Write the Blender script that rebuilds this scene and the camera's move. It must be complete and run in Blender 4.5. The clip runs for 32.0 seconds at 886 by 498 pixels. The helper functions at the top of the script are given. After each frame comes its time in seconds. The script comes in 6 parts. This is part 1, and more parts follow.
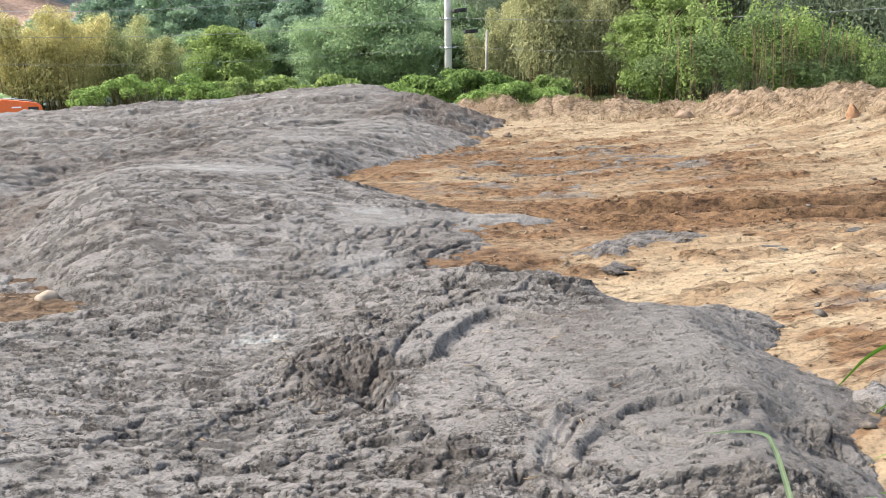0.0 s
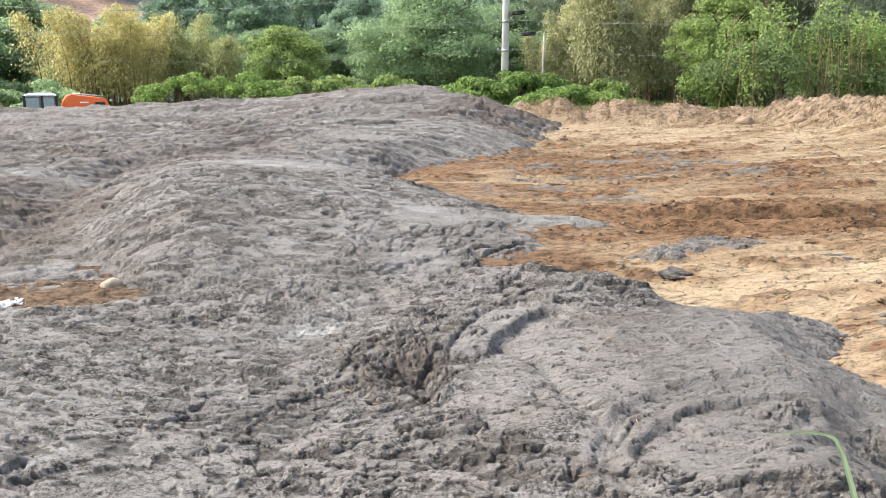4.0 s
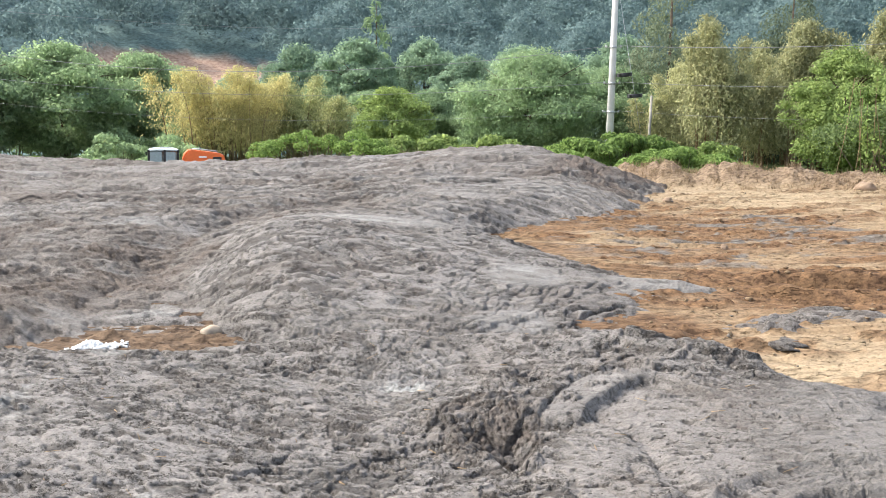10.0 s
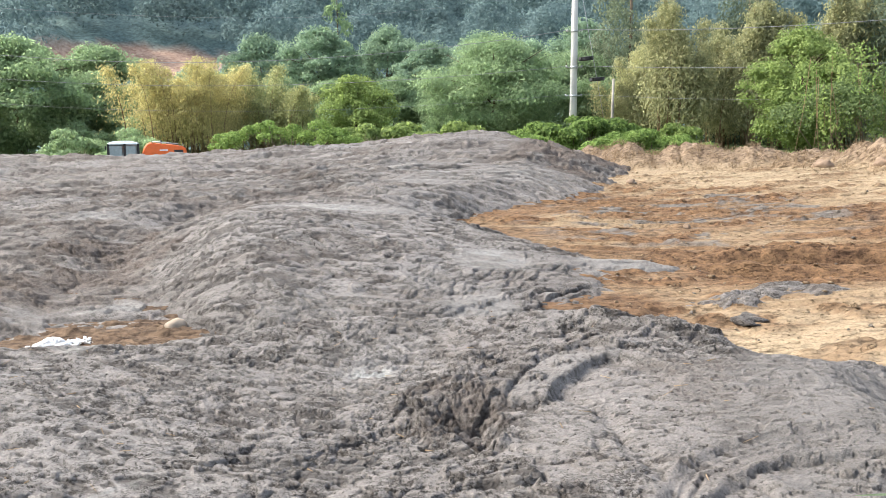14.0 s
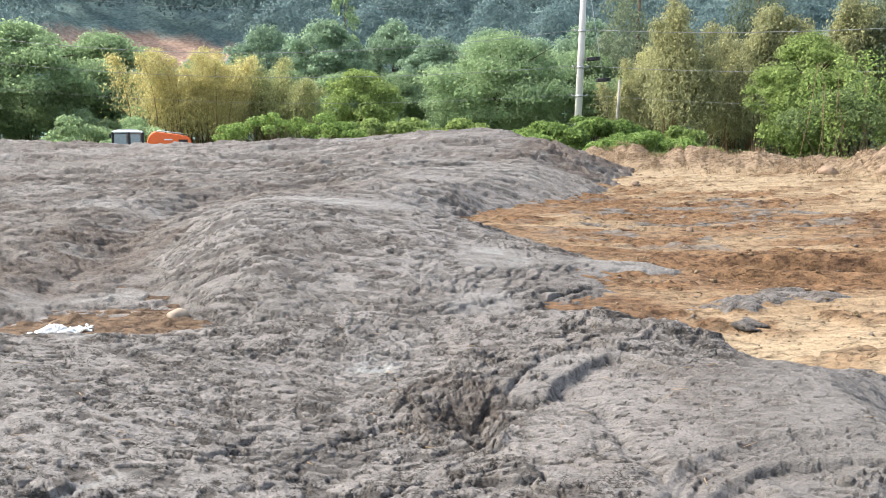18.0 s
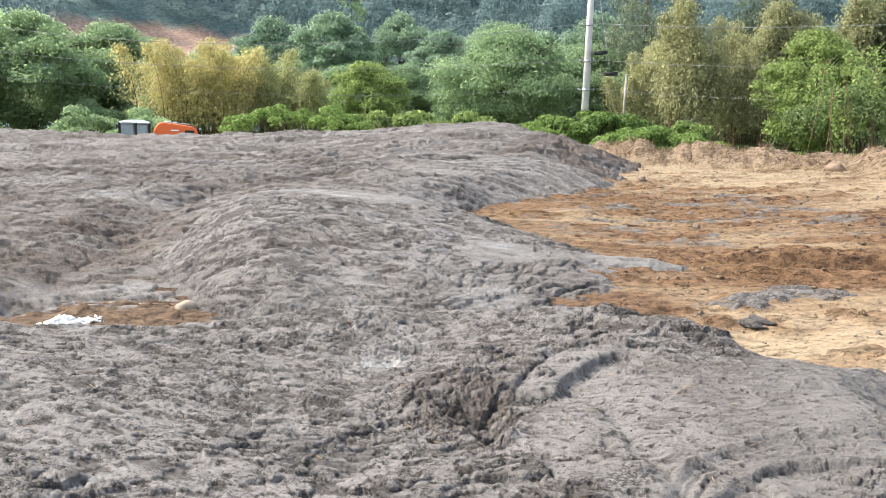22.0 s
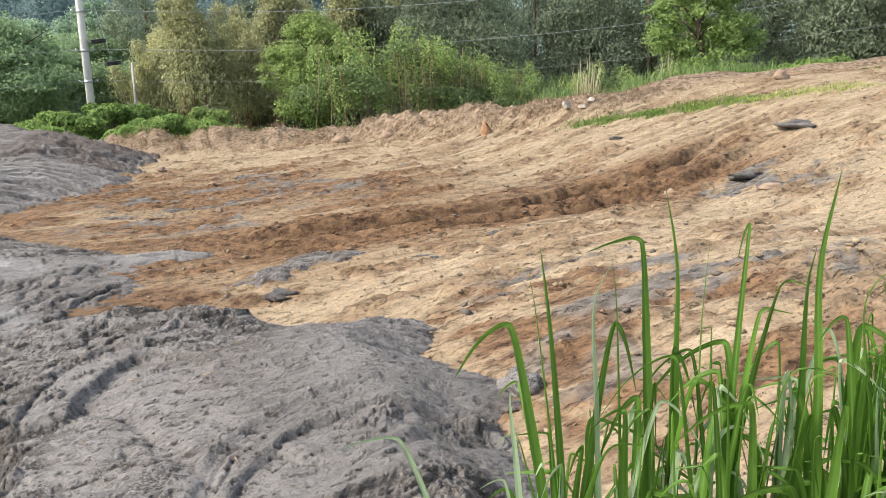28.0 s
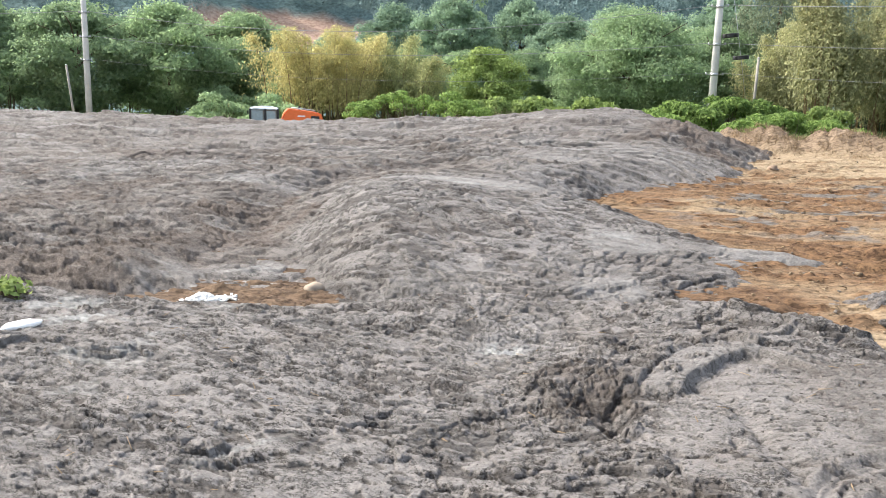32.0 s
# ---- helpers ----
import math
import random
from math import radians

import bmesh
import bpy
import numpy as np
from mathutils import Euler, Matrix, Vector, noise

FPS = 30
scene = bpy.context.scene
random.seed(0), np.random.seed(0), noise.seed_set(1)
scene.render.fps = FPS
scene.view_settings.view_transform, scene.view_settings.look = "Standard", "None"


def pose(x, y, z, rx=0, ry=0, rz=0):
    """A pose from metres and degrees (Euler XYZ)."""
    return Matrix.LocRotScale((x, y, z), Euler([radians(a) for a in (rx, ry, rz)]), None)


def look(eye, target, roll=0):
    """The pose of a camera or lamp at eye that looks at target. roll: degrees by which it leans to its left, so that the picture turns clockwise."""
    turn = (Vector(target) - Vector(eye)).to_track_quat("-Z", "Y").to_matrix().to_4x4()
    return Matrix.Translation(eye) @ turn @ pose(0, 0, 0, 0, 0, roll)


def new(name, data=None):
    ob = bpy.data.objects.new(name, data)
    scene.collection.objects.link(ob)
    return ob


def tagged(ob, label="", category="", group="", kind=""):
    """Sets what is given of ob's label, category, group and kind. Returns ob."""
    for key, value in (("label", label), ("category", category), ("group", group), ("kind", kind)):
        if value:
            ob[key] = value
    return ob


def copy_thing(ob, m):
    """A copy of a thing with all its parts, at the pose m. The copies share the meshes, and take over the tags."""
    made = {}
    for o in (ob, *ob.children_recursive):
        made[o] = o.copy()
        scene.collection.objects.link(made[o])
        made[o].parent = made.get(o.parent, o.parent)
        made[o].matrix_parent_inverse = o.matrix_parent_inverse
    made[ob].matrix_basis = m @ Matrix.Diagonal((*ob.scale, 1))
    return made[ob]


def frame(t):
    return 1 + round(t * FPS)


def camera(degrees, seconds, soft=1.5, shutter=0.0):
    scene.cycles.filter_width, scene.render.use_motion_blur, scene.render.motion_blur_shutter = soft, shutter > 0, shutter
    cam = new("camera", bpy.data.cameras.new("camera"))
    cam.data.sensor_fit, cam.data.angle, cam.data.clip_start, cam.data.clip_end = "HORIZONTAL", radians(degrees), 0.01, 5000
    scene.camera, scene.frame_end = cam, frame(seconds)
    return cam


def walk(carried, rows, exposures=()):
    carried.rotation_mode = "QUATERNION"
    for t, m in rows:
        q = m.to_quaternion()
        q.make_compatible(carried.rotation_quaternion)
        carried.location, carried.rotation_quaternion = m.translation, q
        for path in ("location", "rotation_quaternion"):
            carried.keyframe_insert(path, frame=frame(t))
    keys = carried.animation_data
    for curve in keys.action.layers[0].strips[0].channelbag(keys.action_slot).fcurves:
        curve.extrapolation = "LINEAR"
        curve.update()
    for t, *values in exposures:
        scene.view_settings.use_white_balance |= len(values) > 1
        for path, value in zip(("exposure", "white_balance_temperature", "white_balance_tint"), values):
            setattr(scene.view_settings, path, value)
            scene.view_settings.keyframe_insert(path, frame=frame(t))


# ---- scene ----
cam = camera(57.32, 32.0, soft=0.7)
PATH = [
    (0.0, -0.002, -0.081, 2.064, 77.913, 0.719, -0.000),
    (0.5, 0.032, -0.053, 2.051, 77.824, 0.813, -4.288),
    (1.0, 0.048, -0.044, 2.045, 77.646, 0.604, -9.530),
    (1.5, 0.065, -0.038, 2.039, 77.496, 0.581, -12.682),
    (2.0, 0.048, -0.049, 2.044, 77.448, 0.770, -11.530),
    (2.5, -0.001, -0.090, 2.056, 77.395, -0.152, -5.882),
    (3.0, -0.015, -0.105, 2.050, 77.355, 0.006, -0.046),
    (3.5, -0.050, -0.122, 2.047, 77.326, -0.498, 3.174),
    (5.5, -0.028, -0.063, 1.972, 82.650, 0.585, 4.811),
    (6.0, -0.069, -0.036, 1.995, 82.832, 1.147, 5.154),
    (6.5, -0.131, -0.014, 2.002, 82.987, 1.428, 6.970),
    (7.0, -0.119, 0.045, 2.018, 83.214, 1.622, 9.645),
    (7.5, -0.106, 0.089, 2.013, 83.477, -0.072, 11.230),
    (8.0, -0.066, 0.053, 1.993, 83.402, -2.348, 11.436),
    (8.5, -0.060, 0.013, 1.988, 82.657, -2.450, 11.319),
    (9.0, -0.061, 0.030, 1.995, 82.498, -1.755, 11.360),
    (9.5, -0.057, 0.038, 1.984, 82.179, -1.407, 11.289),
    (10.0, -0.025, 0.040, 1.989, 82.217, -0.860, 11.100),
    (10.5, -0.016, 0.033, 1.993, 82.179, -0.612, 10.447),
    (11.0, 0.001, 0.010, 1.988, 82.092, -0.652, 10.031),
    (11.5, -0.010, 0.015, 1.988, 81.797, -0.636, 9.991),
    (12.0, -0.026, 0.019, 1.986, 81.737, -1.011, 9.973),
    (12.5, -0.017, 0.014, 1.978, 81.762, -0.922, 9.967),
    (13.0, 0.002, 0.033, 1.966, 81.769, -0.507, 9.539),
    (13.5, 0.017, 0.036, 1.972, 81.589, 0.139, 8.676),
    (14.0, 0.011, 0.041, 1.965, 81.365, 0.394, 8.649),
    (14.5, 0.005, 0.039, 1.978, 81.117, 0.685, 8.669),
    (16.5, 0.002, 0.009, 1.975, 80.997, -0.501, 8.735),
    (17.0, -0.002, 0.019, 1.980, 81.133, -0.619, 8.786),
    (17.5, -0.011, 0.025, 1.973, 81.132, -1.074, 8.943),
    (18.0, -0.008, 0.021, 1.976, 81.115, -1.084, 8.961),
    (18.5, -0.020, 0.027, 1.984, 81.137, -0.869, 9.019),
    (19.0, -0.015, 0.021, 1.992, 81.134, -0.663, 8.912),
    (19.5, -0.014, 0.015, 1.989, 81.144, -0.523, 8.995),
    (20.0, -0.021, 0.012, 1.989, 80.892, -0.870, 9.027),
    (20.5, -0.017, 0.011, 1.991, 80.735, -0.910, 8.977),
    (21.0, -0.005, 0.014, 1.998, 80.673, -0.968, 9.046),
    (21.5, -0.022, 0.014, 1.996, 80.638, -1.132, 9.117),
    (22.0, -0.038, -0.001, 2.000, 80.588, -1.546, 9.357),
    (22.5, -0.060, -0.017, 1.996, 80.595, -1.637, 11.960),
    (23.0, -0.065, -0.018, 1.993, 80.500, -1.586, 13.916),
    (23.5, -0.051, -0.025, 2.003, 80.426, -1.159, 14.746),
    (24.0, -0.048, -0.027, 2.003, 80.383, -0.968, 15.033),
    (24.5, -0.043, -0.019, 1.994, 80.418, -1.317, 14.999),
    (25.0, 0.006, 0.005, 1.993, 80.701, -1.097, 10.465),
    (25.5, 0.064, 0.029, 1.989, 80.809, -0.015, 1.307),
    (26.0, 0.118, 0.063, 1.965, 80.634, 0.948, -6.422),
    (26.5, 0.154, 0.069, 1.956, 79.861, 1.361, -11.486),
    (28.5, 0.245, 0.036, 1.994, 79.423, 2.717, -24.320),
    (29.0, 0.226, 0.031, 2.003, 79.549, 2.395, -23.196),
    (29.5, 0.180, 0.020, 2.002, 79.688, 1.286, -17.465),
    (30.0, 0.132, 0.001, 2.005, 79.755, 0.700, -10.628),
    (30.5, 0.080, -0.028, 2.022, 79.712, 0.318, -4.032),
    (31.0, 0.013, -0.044, 2.022, 79.613, -0.145, 2.872),
    (31.5, -0.049, -0.041, 2.026, 79.523, -0.406, 10.371),
    (32.0, -0.101, -0.069, 2.031, 79.359, -1.433, 17.574),
]
walk(cam, [(t, pose(*r)) for t, *r in PATH], [(0.0, 1.33), (3.0, 1.36), (6.0, 1.4), (25.5, 1.4), (28.5, 1.08), (29.5, 1.08), (31.0, 1.25), (32.0, 1.38)])

# ---- world, sun, exposure ----
SUN_AZ, SUN_EL = -82.0, 45.0
world = bpy.data.worlds.new("sky")
scene.world = world
world.use_nodes = True
wn, wl = world.node_tree.nodes, world.node_tree.links
sky = wn.new("ShaderNodeTexSky")
sky.sky_type = "NISHITA"
sky.sun_disc = False
sky.sun_elevation = radians(SUN_EL)
sky.sun_rotation = radians(SUN_AZ)
sky.air_density, sky.dust_density = 1.3, 3.0
wn["Background"].inputs["Strength"].default_value = 0.17
haze = wn.new("ShaderNodeHueSaturation")
haze.inputs["Saturation"].default_value = 0.63
wl.new(sky.outputs[0], haze.inputs["Color"])
wl.new(haze.outputs[0], wn["Background"].inputs[0])
sun = new("sun", bpy.data.lights.new("sun", "SUN"))
sun.data.energy, sun.data.angle, sun.data.color = 2.5, radians(6), (1.0, 0.93, 0.82)
sun.matrix_world = look((0, 0, 0), (-math.sin(radians(SUN_AZ)) * math.cos(radians(SUN_EL)), -math.cos(radians(SUN_AZ)) * math.cos(radians(SUN_EL)), -math.sin(radians(SUN_EL))))


# ---- noise on arrays ----
RNG = np.random.default_rng(11)
TABLE = RNG.random((256, 256))


def vnoise(x, y, seed=0):
    """Smooth value noise, 0 to 1."""
    x, y = np.asarray(x) + seed * 17.31, np.asarray(y) + seed * 9.77
    i, j = np.floor(x).astype(int), np.floor(y).astype(int)
    u, v = x - i, y - j
    u, v = u * u * u * (u * (6 * u - 15) + 10), v * v * v * (v * (6 * v - 15) + 10)
    i0, i1, j0, j1 = i & 255, (i + 1) & 255, j & 255, (j + 1) & 255
    a = TABLE[i0, j0] * (1 - u) + TABLE[i1, j0] * u
    b = TABLE[i0, j1] * (1 - u) + TABLE[i1, j1] * u
    return a * (1 - v) + b * v


def fbm(x, y, octaves=4, seed=0, gain=0.5):
    out, amp, tot = 0.0, 1.0, 0.0
    c, s = math.cos(0.7), math.sin(0.7)
    for k in range(octaves):
        out = out + amp * vnoise(x, y, seed + k * 3)
        tot += amp
        amp *= gain
        x, y = (c * x - s * y) * 2.03, (s * x + c * y) * 2.03
    return out / tot


def ridged(x, y, octaves=4, seed=0, gain=0.5):
    out, amp, tot = 0.0, 1.0, 0.0
    c, s = math.cos(0.7), math.sin(0.7)
    for k in range(octaves):
        out = out + amp * (1 - np.abs(2 * vnoise(x, y, seed + k * 3) - 1))
        tot += amp
        amp *= gain
        x, y = (c * x - s * y) * 2.03, (s * x + c * y) * 2.03
    return out / tot


def step(a, b, x):
    u = np.clip((x - a) / (b - a), 0, 1)
    return u * u * (3 - 2 * u)


def bell(x, y, cx, cy, rx, ry, turn=0.0):
    c, s = math.cos(radians(turn)), math.sin(radians(turn))
    u, v = (x - cx) * c + (y - cy) * s, -(x - cx) * s + (y - cy) * c
    return np.exp(-((u / rx) ** 2 + (v / ry) ** 2))


def outline(points, n=6):
    """A closed smooth curve through corner points."""
    p = np.array(points, float)
    out = []
    for k in range(len(p)):
        a, b, c, d = p[k - 1], p[k], p[(k + 1) % len(p)], p[(k + 2) % len(p)]
        for t in np.arange(n) / n:
            out.append(0.5 * (2 * b + (c - a) * t + (2 * a - 5 * b + 4 * c - d) * t * t + (3 * b - a - 3 * c + d) * t ** 3))
    return np.array(out)


def inside(x, y, loop):
    """Distance to the loop, positive inside."""
    shape = x.shape
    x, y = x.ravel(), y.ravel()
    best, odd = np.full(x.shape, 1e9), np.zeros(x.shape, bool)
    for (ax, ay), (bx, by) in zip(loop, np.roll(loop, -1, 0)):
        dx, dy = bx - ax, by - ay
        t = np.clip(((x - ax) * dx + (y - ay) * dy) / (dx * dx + dy * dy + 1e-12), 0, 1)
        best = np.minimum(best, (x - ax - t * dx) ** 2 + (y - ay - t * dy) ** 2)
        cross = (ay > y) != (by > y)
        if abs(dy) > 1e-12:
            odd ^= cross & (x < ax + (y - ay) * dx / dy)
    return (np.sqrt(best) * np.where(odd, 1, -1)).reshape(shape)


def dome(d, w):
    """A flow's rounded edge: 0 at the rim, 1 from w inwards."""
    u = 1 - np.clip(d / w, 0, 1)
    return np.sqrt(np.maximum(1 - u * u, 0)) * 0.65 + step(0, 1, 1 - u) * 0.35


# ---- materials ----
def material(name, rough=0.8, spec=0.3):
    m = bpy.data.materials.new(name)
    m.use_nodes = True
    nt = m.node_tree
    b = nt.nodes["Principled BSDF"]
    b.inputs["Roughness"].default_value = rough
    b.inputs["Specular IOR Level"].default_value = spec
    return m, nt, b


def node(nt, kind, **values):
    n = nt.nodes.new(kind)
    for k, v in values.items():
        n.inputs[k.replace("_", " ")].default_value = v
    return n


def noise_at(nt, scale, detail=5.0, rough=0.6, stretch=(1, 1, 1)):
    tc = nt.nodes.new("ShaderNodeNewGeometry")
    mp = nt.nodes.new("ShaderNodeMapping")
    mp.inputs["Scale"].default_value = stretch
    nt.links.new(tc.outputs["Position"], mp.inputs["Vector"])
    n = node(nt, "ShaderNodeTexNoise", Scale=scale, Detail=detail, Roughness=rough)
    nt.links.new(mp.outputs[0], n.inputs["Vector"])
    return n.outputs["Fac"]


def ramp(nt, fac, *stops):
    r = nt.nodes.new("ShaderNodeValToRGB")
    el = r.color_ramp.elements
    while len(el) < len(stops):
        el.new(0.5)
    for e, (p, c) in zip(el, stops):
        e.position, e.color = p, (*c, 1)
    nt.links.new(fac, r.inputs[0])
    return r.outputs[0]


def mix(nt, fac, a, b, mode="MIX"):
    m = nt.nodes.new("ShaderNodeMix")
    m.data_type, m.blend_type = "RGBA", mode
    for sock, v in ((m.inputs[0], fac), (m.inputs[6], a), (m.inputs[7], b)):
        if isinstance(v, (int, float)):
            sock.default_value = v
        elif isinstance(v, tuple):
            sock.default_value = (*v, 1)
        else:
            nt.links.new(v, sock)
    return m.outputs[2]


def bump(nt, b, height, strength=0.5, distance=0.02):
    n = node(nt, "ShaderNodeBump", Strength=strength, Distance=distance)
    nt.links.new(height, n.inputs["Height"])
    nt.links.new(n.outputs[0], b.inputs["Normal"])


def attr(nt, name):
    a = nt.nodes.new("ShaderNodeAttribute")
    a.attribute_name = name
    return a.outputs["Fac"]


def plain(name, colour, rough=0.6, spec=0.3, metal=0.0, vary=0.12, scale=8.0):
    m, nt, b = material(name, rough, spec)
    b.inputs["Metallic"].default_value = metal
    f = noise_at(nt, scale)
    lo, hi = tuple(c * (1 - vary) for c in colour), tuple(min(1, c * (1 + vary)) for c in colour)
    nt.links.new(ramp(nt, f, (0.3, lo), (0.7, hi)), b.inputs["Base Color"])
    return m


def contrast(nt, f, lo, hi, dark, light):
    mid = 0.49
    return ramp(nt, f, (lo, (dark, dark, dark)), (lo + 0.42 * (hi - lo), (mid, mid, mid)), (hi, (light, light, light)))


def splits(nt, scale, width, broken):
    """Ragged open splits in a drying skin: 0 in the split, 1 beside it, broken up along their length."""
    line = nt.nodes.new("ShaderNodeMath")
    line.operation = "SUBTRACT"
    line.inputs[1].default_value = 0.5
    nt.links.new(noise_at(nt, scale, 5, 0.62, (0.85, 1.1, 1)), line.inputs[0])
    size = nt.nodes.new("ShaderNodeMath")
    size.operation = "ABSOLUTE"
    nt.links.new(line.outputs[0], size.inputs[0])
    gone = ramp(nt, noise_at(nt, broken, 3, 0.6, (0.9, 1.1, 1.1)), (0.47, (1, 1, 1)), (0.56, (0, 0, 0)))
    return mix(nt, 1.0, ramp(nt, size.outputs[0], (0.0, (0, 0, 0)), (width, (1, 1, 1))), gone, "LIGHTEN")


def plates(nt, scale, stretch):
    """Torn flakes lying over one another: four levels with sharp edges between them."""
    f = noise_at(nt, scale, 6, 0.66, stretch)
    stops = []
    for k, p in enumerate((0.37, 0.46, 0.535, 0.62)):
        stops += [(p, (k / 4,) * 3), (p + 0.006, ((k + 1) / 4,) * 3)]
    return ramp(nt, f, *stops)


def weigh(nt, *parts):
    """A sum of heights, each with its weight."""
    total = None
    for socket, weight in parts:
        m = nt.nodes.new("ShaderNodeMath")
        m.operation = "MULTIPLY_ADD"
        m.inputs[1].default_value = weight
        nt.links.new(socket, m.inputs[0])
        if total is None:
            m.inputs[2].default_value = 0.0
        else:
            nt.links.new(total, m.inputs[2])
        total = m.outputs[0]
    return total


def mud_material():
    """Grey sludge: pale dried crust, shade painted dark into pores and splits, brown soil smeared in."""
    m, nt, b = material("grey_sludge", 0.78, 0.22)
    big = noise_at(nt, 0.7, 4, 0.55, (0.8, 1.2, 1))
    mid = noise_at(nt, 4.5, 4, 0.6, (0.7, 1.3, 1))
    fine = noise_at(nt, 26, 5, 0.68, (0.9, 1.1, 1))
    grit = noise_at(nt, 75, 4, 0.7)
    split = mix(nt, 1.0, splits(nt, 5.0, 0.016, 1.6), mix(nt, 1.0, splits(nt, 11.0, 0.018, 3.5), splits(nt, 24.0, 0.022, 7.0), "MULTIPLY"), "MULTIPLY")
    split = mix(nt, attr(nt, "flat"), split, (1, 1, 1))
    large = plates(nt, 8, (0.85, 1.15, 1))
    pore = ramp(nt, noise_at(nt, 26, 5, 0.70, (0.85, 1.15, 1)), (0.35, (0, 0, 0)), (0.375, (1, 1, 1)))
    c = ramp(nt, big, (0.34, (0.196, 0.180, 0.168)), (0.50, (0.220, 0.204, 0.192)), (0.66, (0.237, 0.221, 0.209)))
    # Shade inside the pores is multiplied into the base colour.
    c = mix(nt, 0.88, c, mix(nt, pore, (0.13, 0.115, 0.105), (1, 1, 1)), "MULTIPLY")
    # Crack shade is painted too; the bump alone leaves the splits pale.
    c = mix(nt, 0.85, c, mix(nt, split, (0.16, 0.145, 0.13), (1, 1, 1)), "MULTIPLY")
    c = mix(nt, 0.22, c, contrast(nt, mid, 0.34, 0.66, 0.30, 0.62), "OVERLAY")
    c = mix(nt, 0.40, c, contrast(nt, fine, 0.33, 0.66, 0.22, 0.66), "OVERLAY")
    c = mix(nt, 0.48, c, contrast(nt, grit, 0.34, 0.65, 0.16, 0.69), "OVERLAY")
    # Mask darkens damp sludge, and paints shade into tears, gashes and steps.
    c = mix(nt, attr(nt, "wet_shade"), c, mix(nt, 0.72, c, (0.050, 0.043, 0.038)))
    spot = ramp(nt, fine, (0.36, (0, 0, 0)), (0.62, (1, 1, 1)))
    c = mix(nt, attr(nt, "crust"), c, mix(nt, 0.35, mix(nt, spot, (0.195, 0.184, 0.174), (0.252, 0.240, 0.228)), contrast(nt, grit, 0.33, 0.66, 0.2, 0.62), "OVERLAY"))
    c = mix(nt, attr(nt, "soil"), c, mix(nt, spot, (0.074, 0.060, 0.051), (0.150, 0.124, 0.107)))
    c = mix(nt, attr(nt, "lime"), c, mix(nt, spot, (0.30, 0.30, 0.288), (0.44, 0.44, 0.425)))
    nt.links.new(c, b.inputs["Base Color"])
    bump(nt, b, weigh(nt, (large, 0.25), (fine, 1.0), (grit, 0.6), (split, 0.35), (pore, 0.25)), 1.0, 0.026)
    return m


def soil_material():
    """Orange-tan subsoil, scraped dry, with damp brown bands."""
    m, nt, b = material("orange_soil", 0.92, 0.12)
    big = noise_at(nt, 0.5, 5, 0.6, (0.5, 1.6, 1))
    streak = noise_at(nt, 3.0, 5, 0.6, (0.3, 2.4, 1))
    fine = noise_at(nt, 9, 5, 0.65, (0.7, 1.5, 1))
    grit = noise_at(nt, 36, 3, 0.65, (0.9, 1.2, 1))
    bands = ramp(nt, streak, (0.36, (0, 0, 0)), (0.62, (1, 1, 1)))
    dry = mix(nt, bands, (0.215, 0.157, 0.100), (0.310, 0.243, 0.162))
    dry = mix(nt, ramp(nt, big, (0.44, (0, 0, 0)), (0.58, (0.7, 0.7, 0.7))), dry, (0.276, 0.217, 0.144))
    damp = mix(nt, ramp(nt, fine, (0.38, (0, 0, 0)), (0.6, (1, 1, 1))), (0.072, 0.042, 0.026), (0.155, 0.093, 0.052))
    damp = mix(nt, mix(nt, 0.7, bands, (0, 0, 0)), damp, (0.204, 0.128, 0.068))
    c = mix(nt, attr(nt, "damp"), dry, damp)
    pits = mix(nt, 0.5, ramp(nt, noise_at(nt, 4.0, 5, 0.62, (0.45, 1.6, 1)), (0.34, (0, 0, 0)), (0.39, (1, 1, 1))), ramp(nt, noise_at(nt, 15, 4, 0.62, (0.6, 1.4, 1)), (0.36, (0, 0, 0)), (0.41, (1, 1, 1))))
    c = mix(nt, 0.45, c, mix(nt, pits, (0.30, 0.22, 0.17), (1, 1, 1)), "MULTIPLY")
    c = mix(nt, 0.45, c, contrast(nt, fine, 0.34, 0.66, 0.16, 0.62), "OVERLAY")
    c = mix(nt, 0.45, c, contrast(nt, grit, 0.34, 0.66, 0.12, 0.66), "OVERLAY")
    c = mix(nt, attr(nt, "grey"), c, mix(nt, ramp(nt, fine, (0.38, (0, 0, 0)), (0.6, (1, 1, 1))), (0.072, 0.063, 0.055), (0.160, 0.145, 0.130)))
    c = mix(nt, attr(nt, "litter"), c, mix(nt, ramp(nt, fine, (0.38, (0, 0, 0)), (0.6, (1, 1, 1))), (0.100, 0.070, 0.048), (0.265, 0.200, 0.140)))
    c = mix(nt, attr(nt, "mire"), c, mix(nt, ramp(nt, fine, (0.38, (0, 0, 0)), (0.6, (1, 1, 1))), (0.040, 0.027, 0.019), (0.115, 0.076, 0.050)))
    c = mix(nt, attr(nt, "green"), c, mix(nt, fine, (0.03, 0.05, 0.015), (0.10, 0.13, 0.04)))
    nt.links.new(c, b.inputs["Base Color"])
    add = nt.nodes.new("ShaderNodeMath")
    add.operation = "MULTIPLY_ADD"
    add.inputs[1].default_value = 0.6
    nt.links.new(fine, add.inputs[0])
    nt.links.new(pits, add.inputs[2])
    bump(nt, b, add.outputs[0], 0.9, 0.05)
    return m


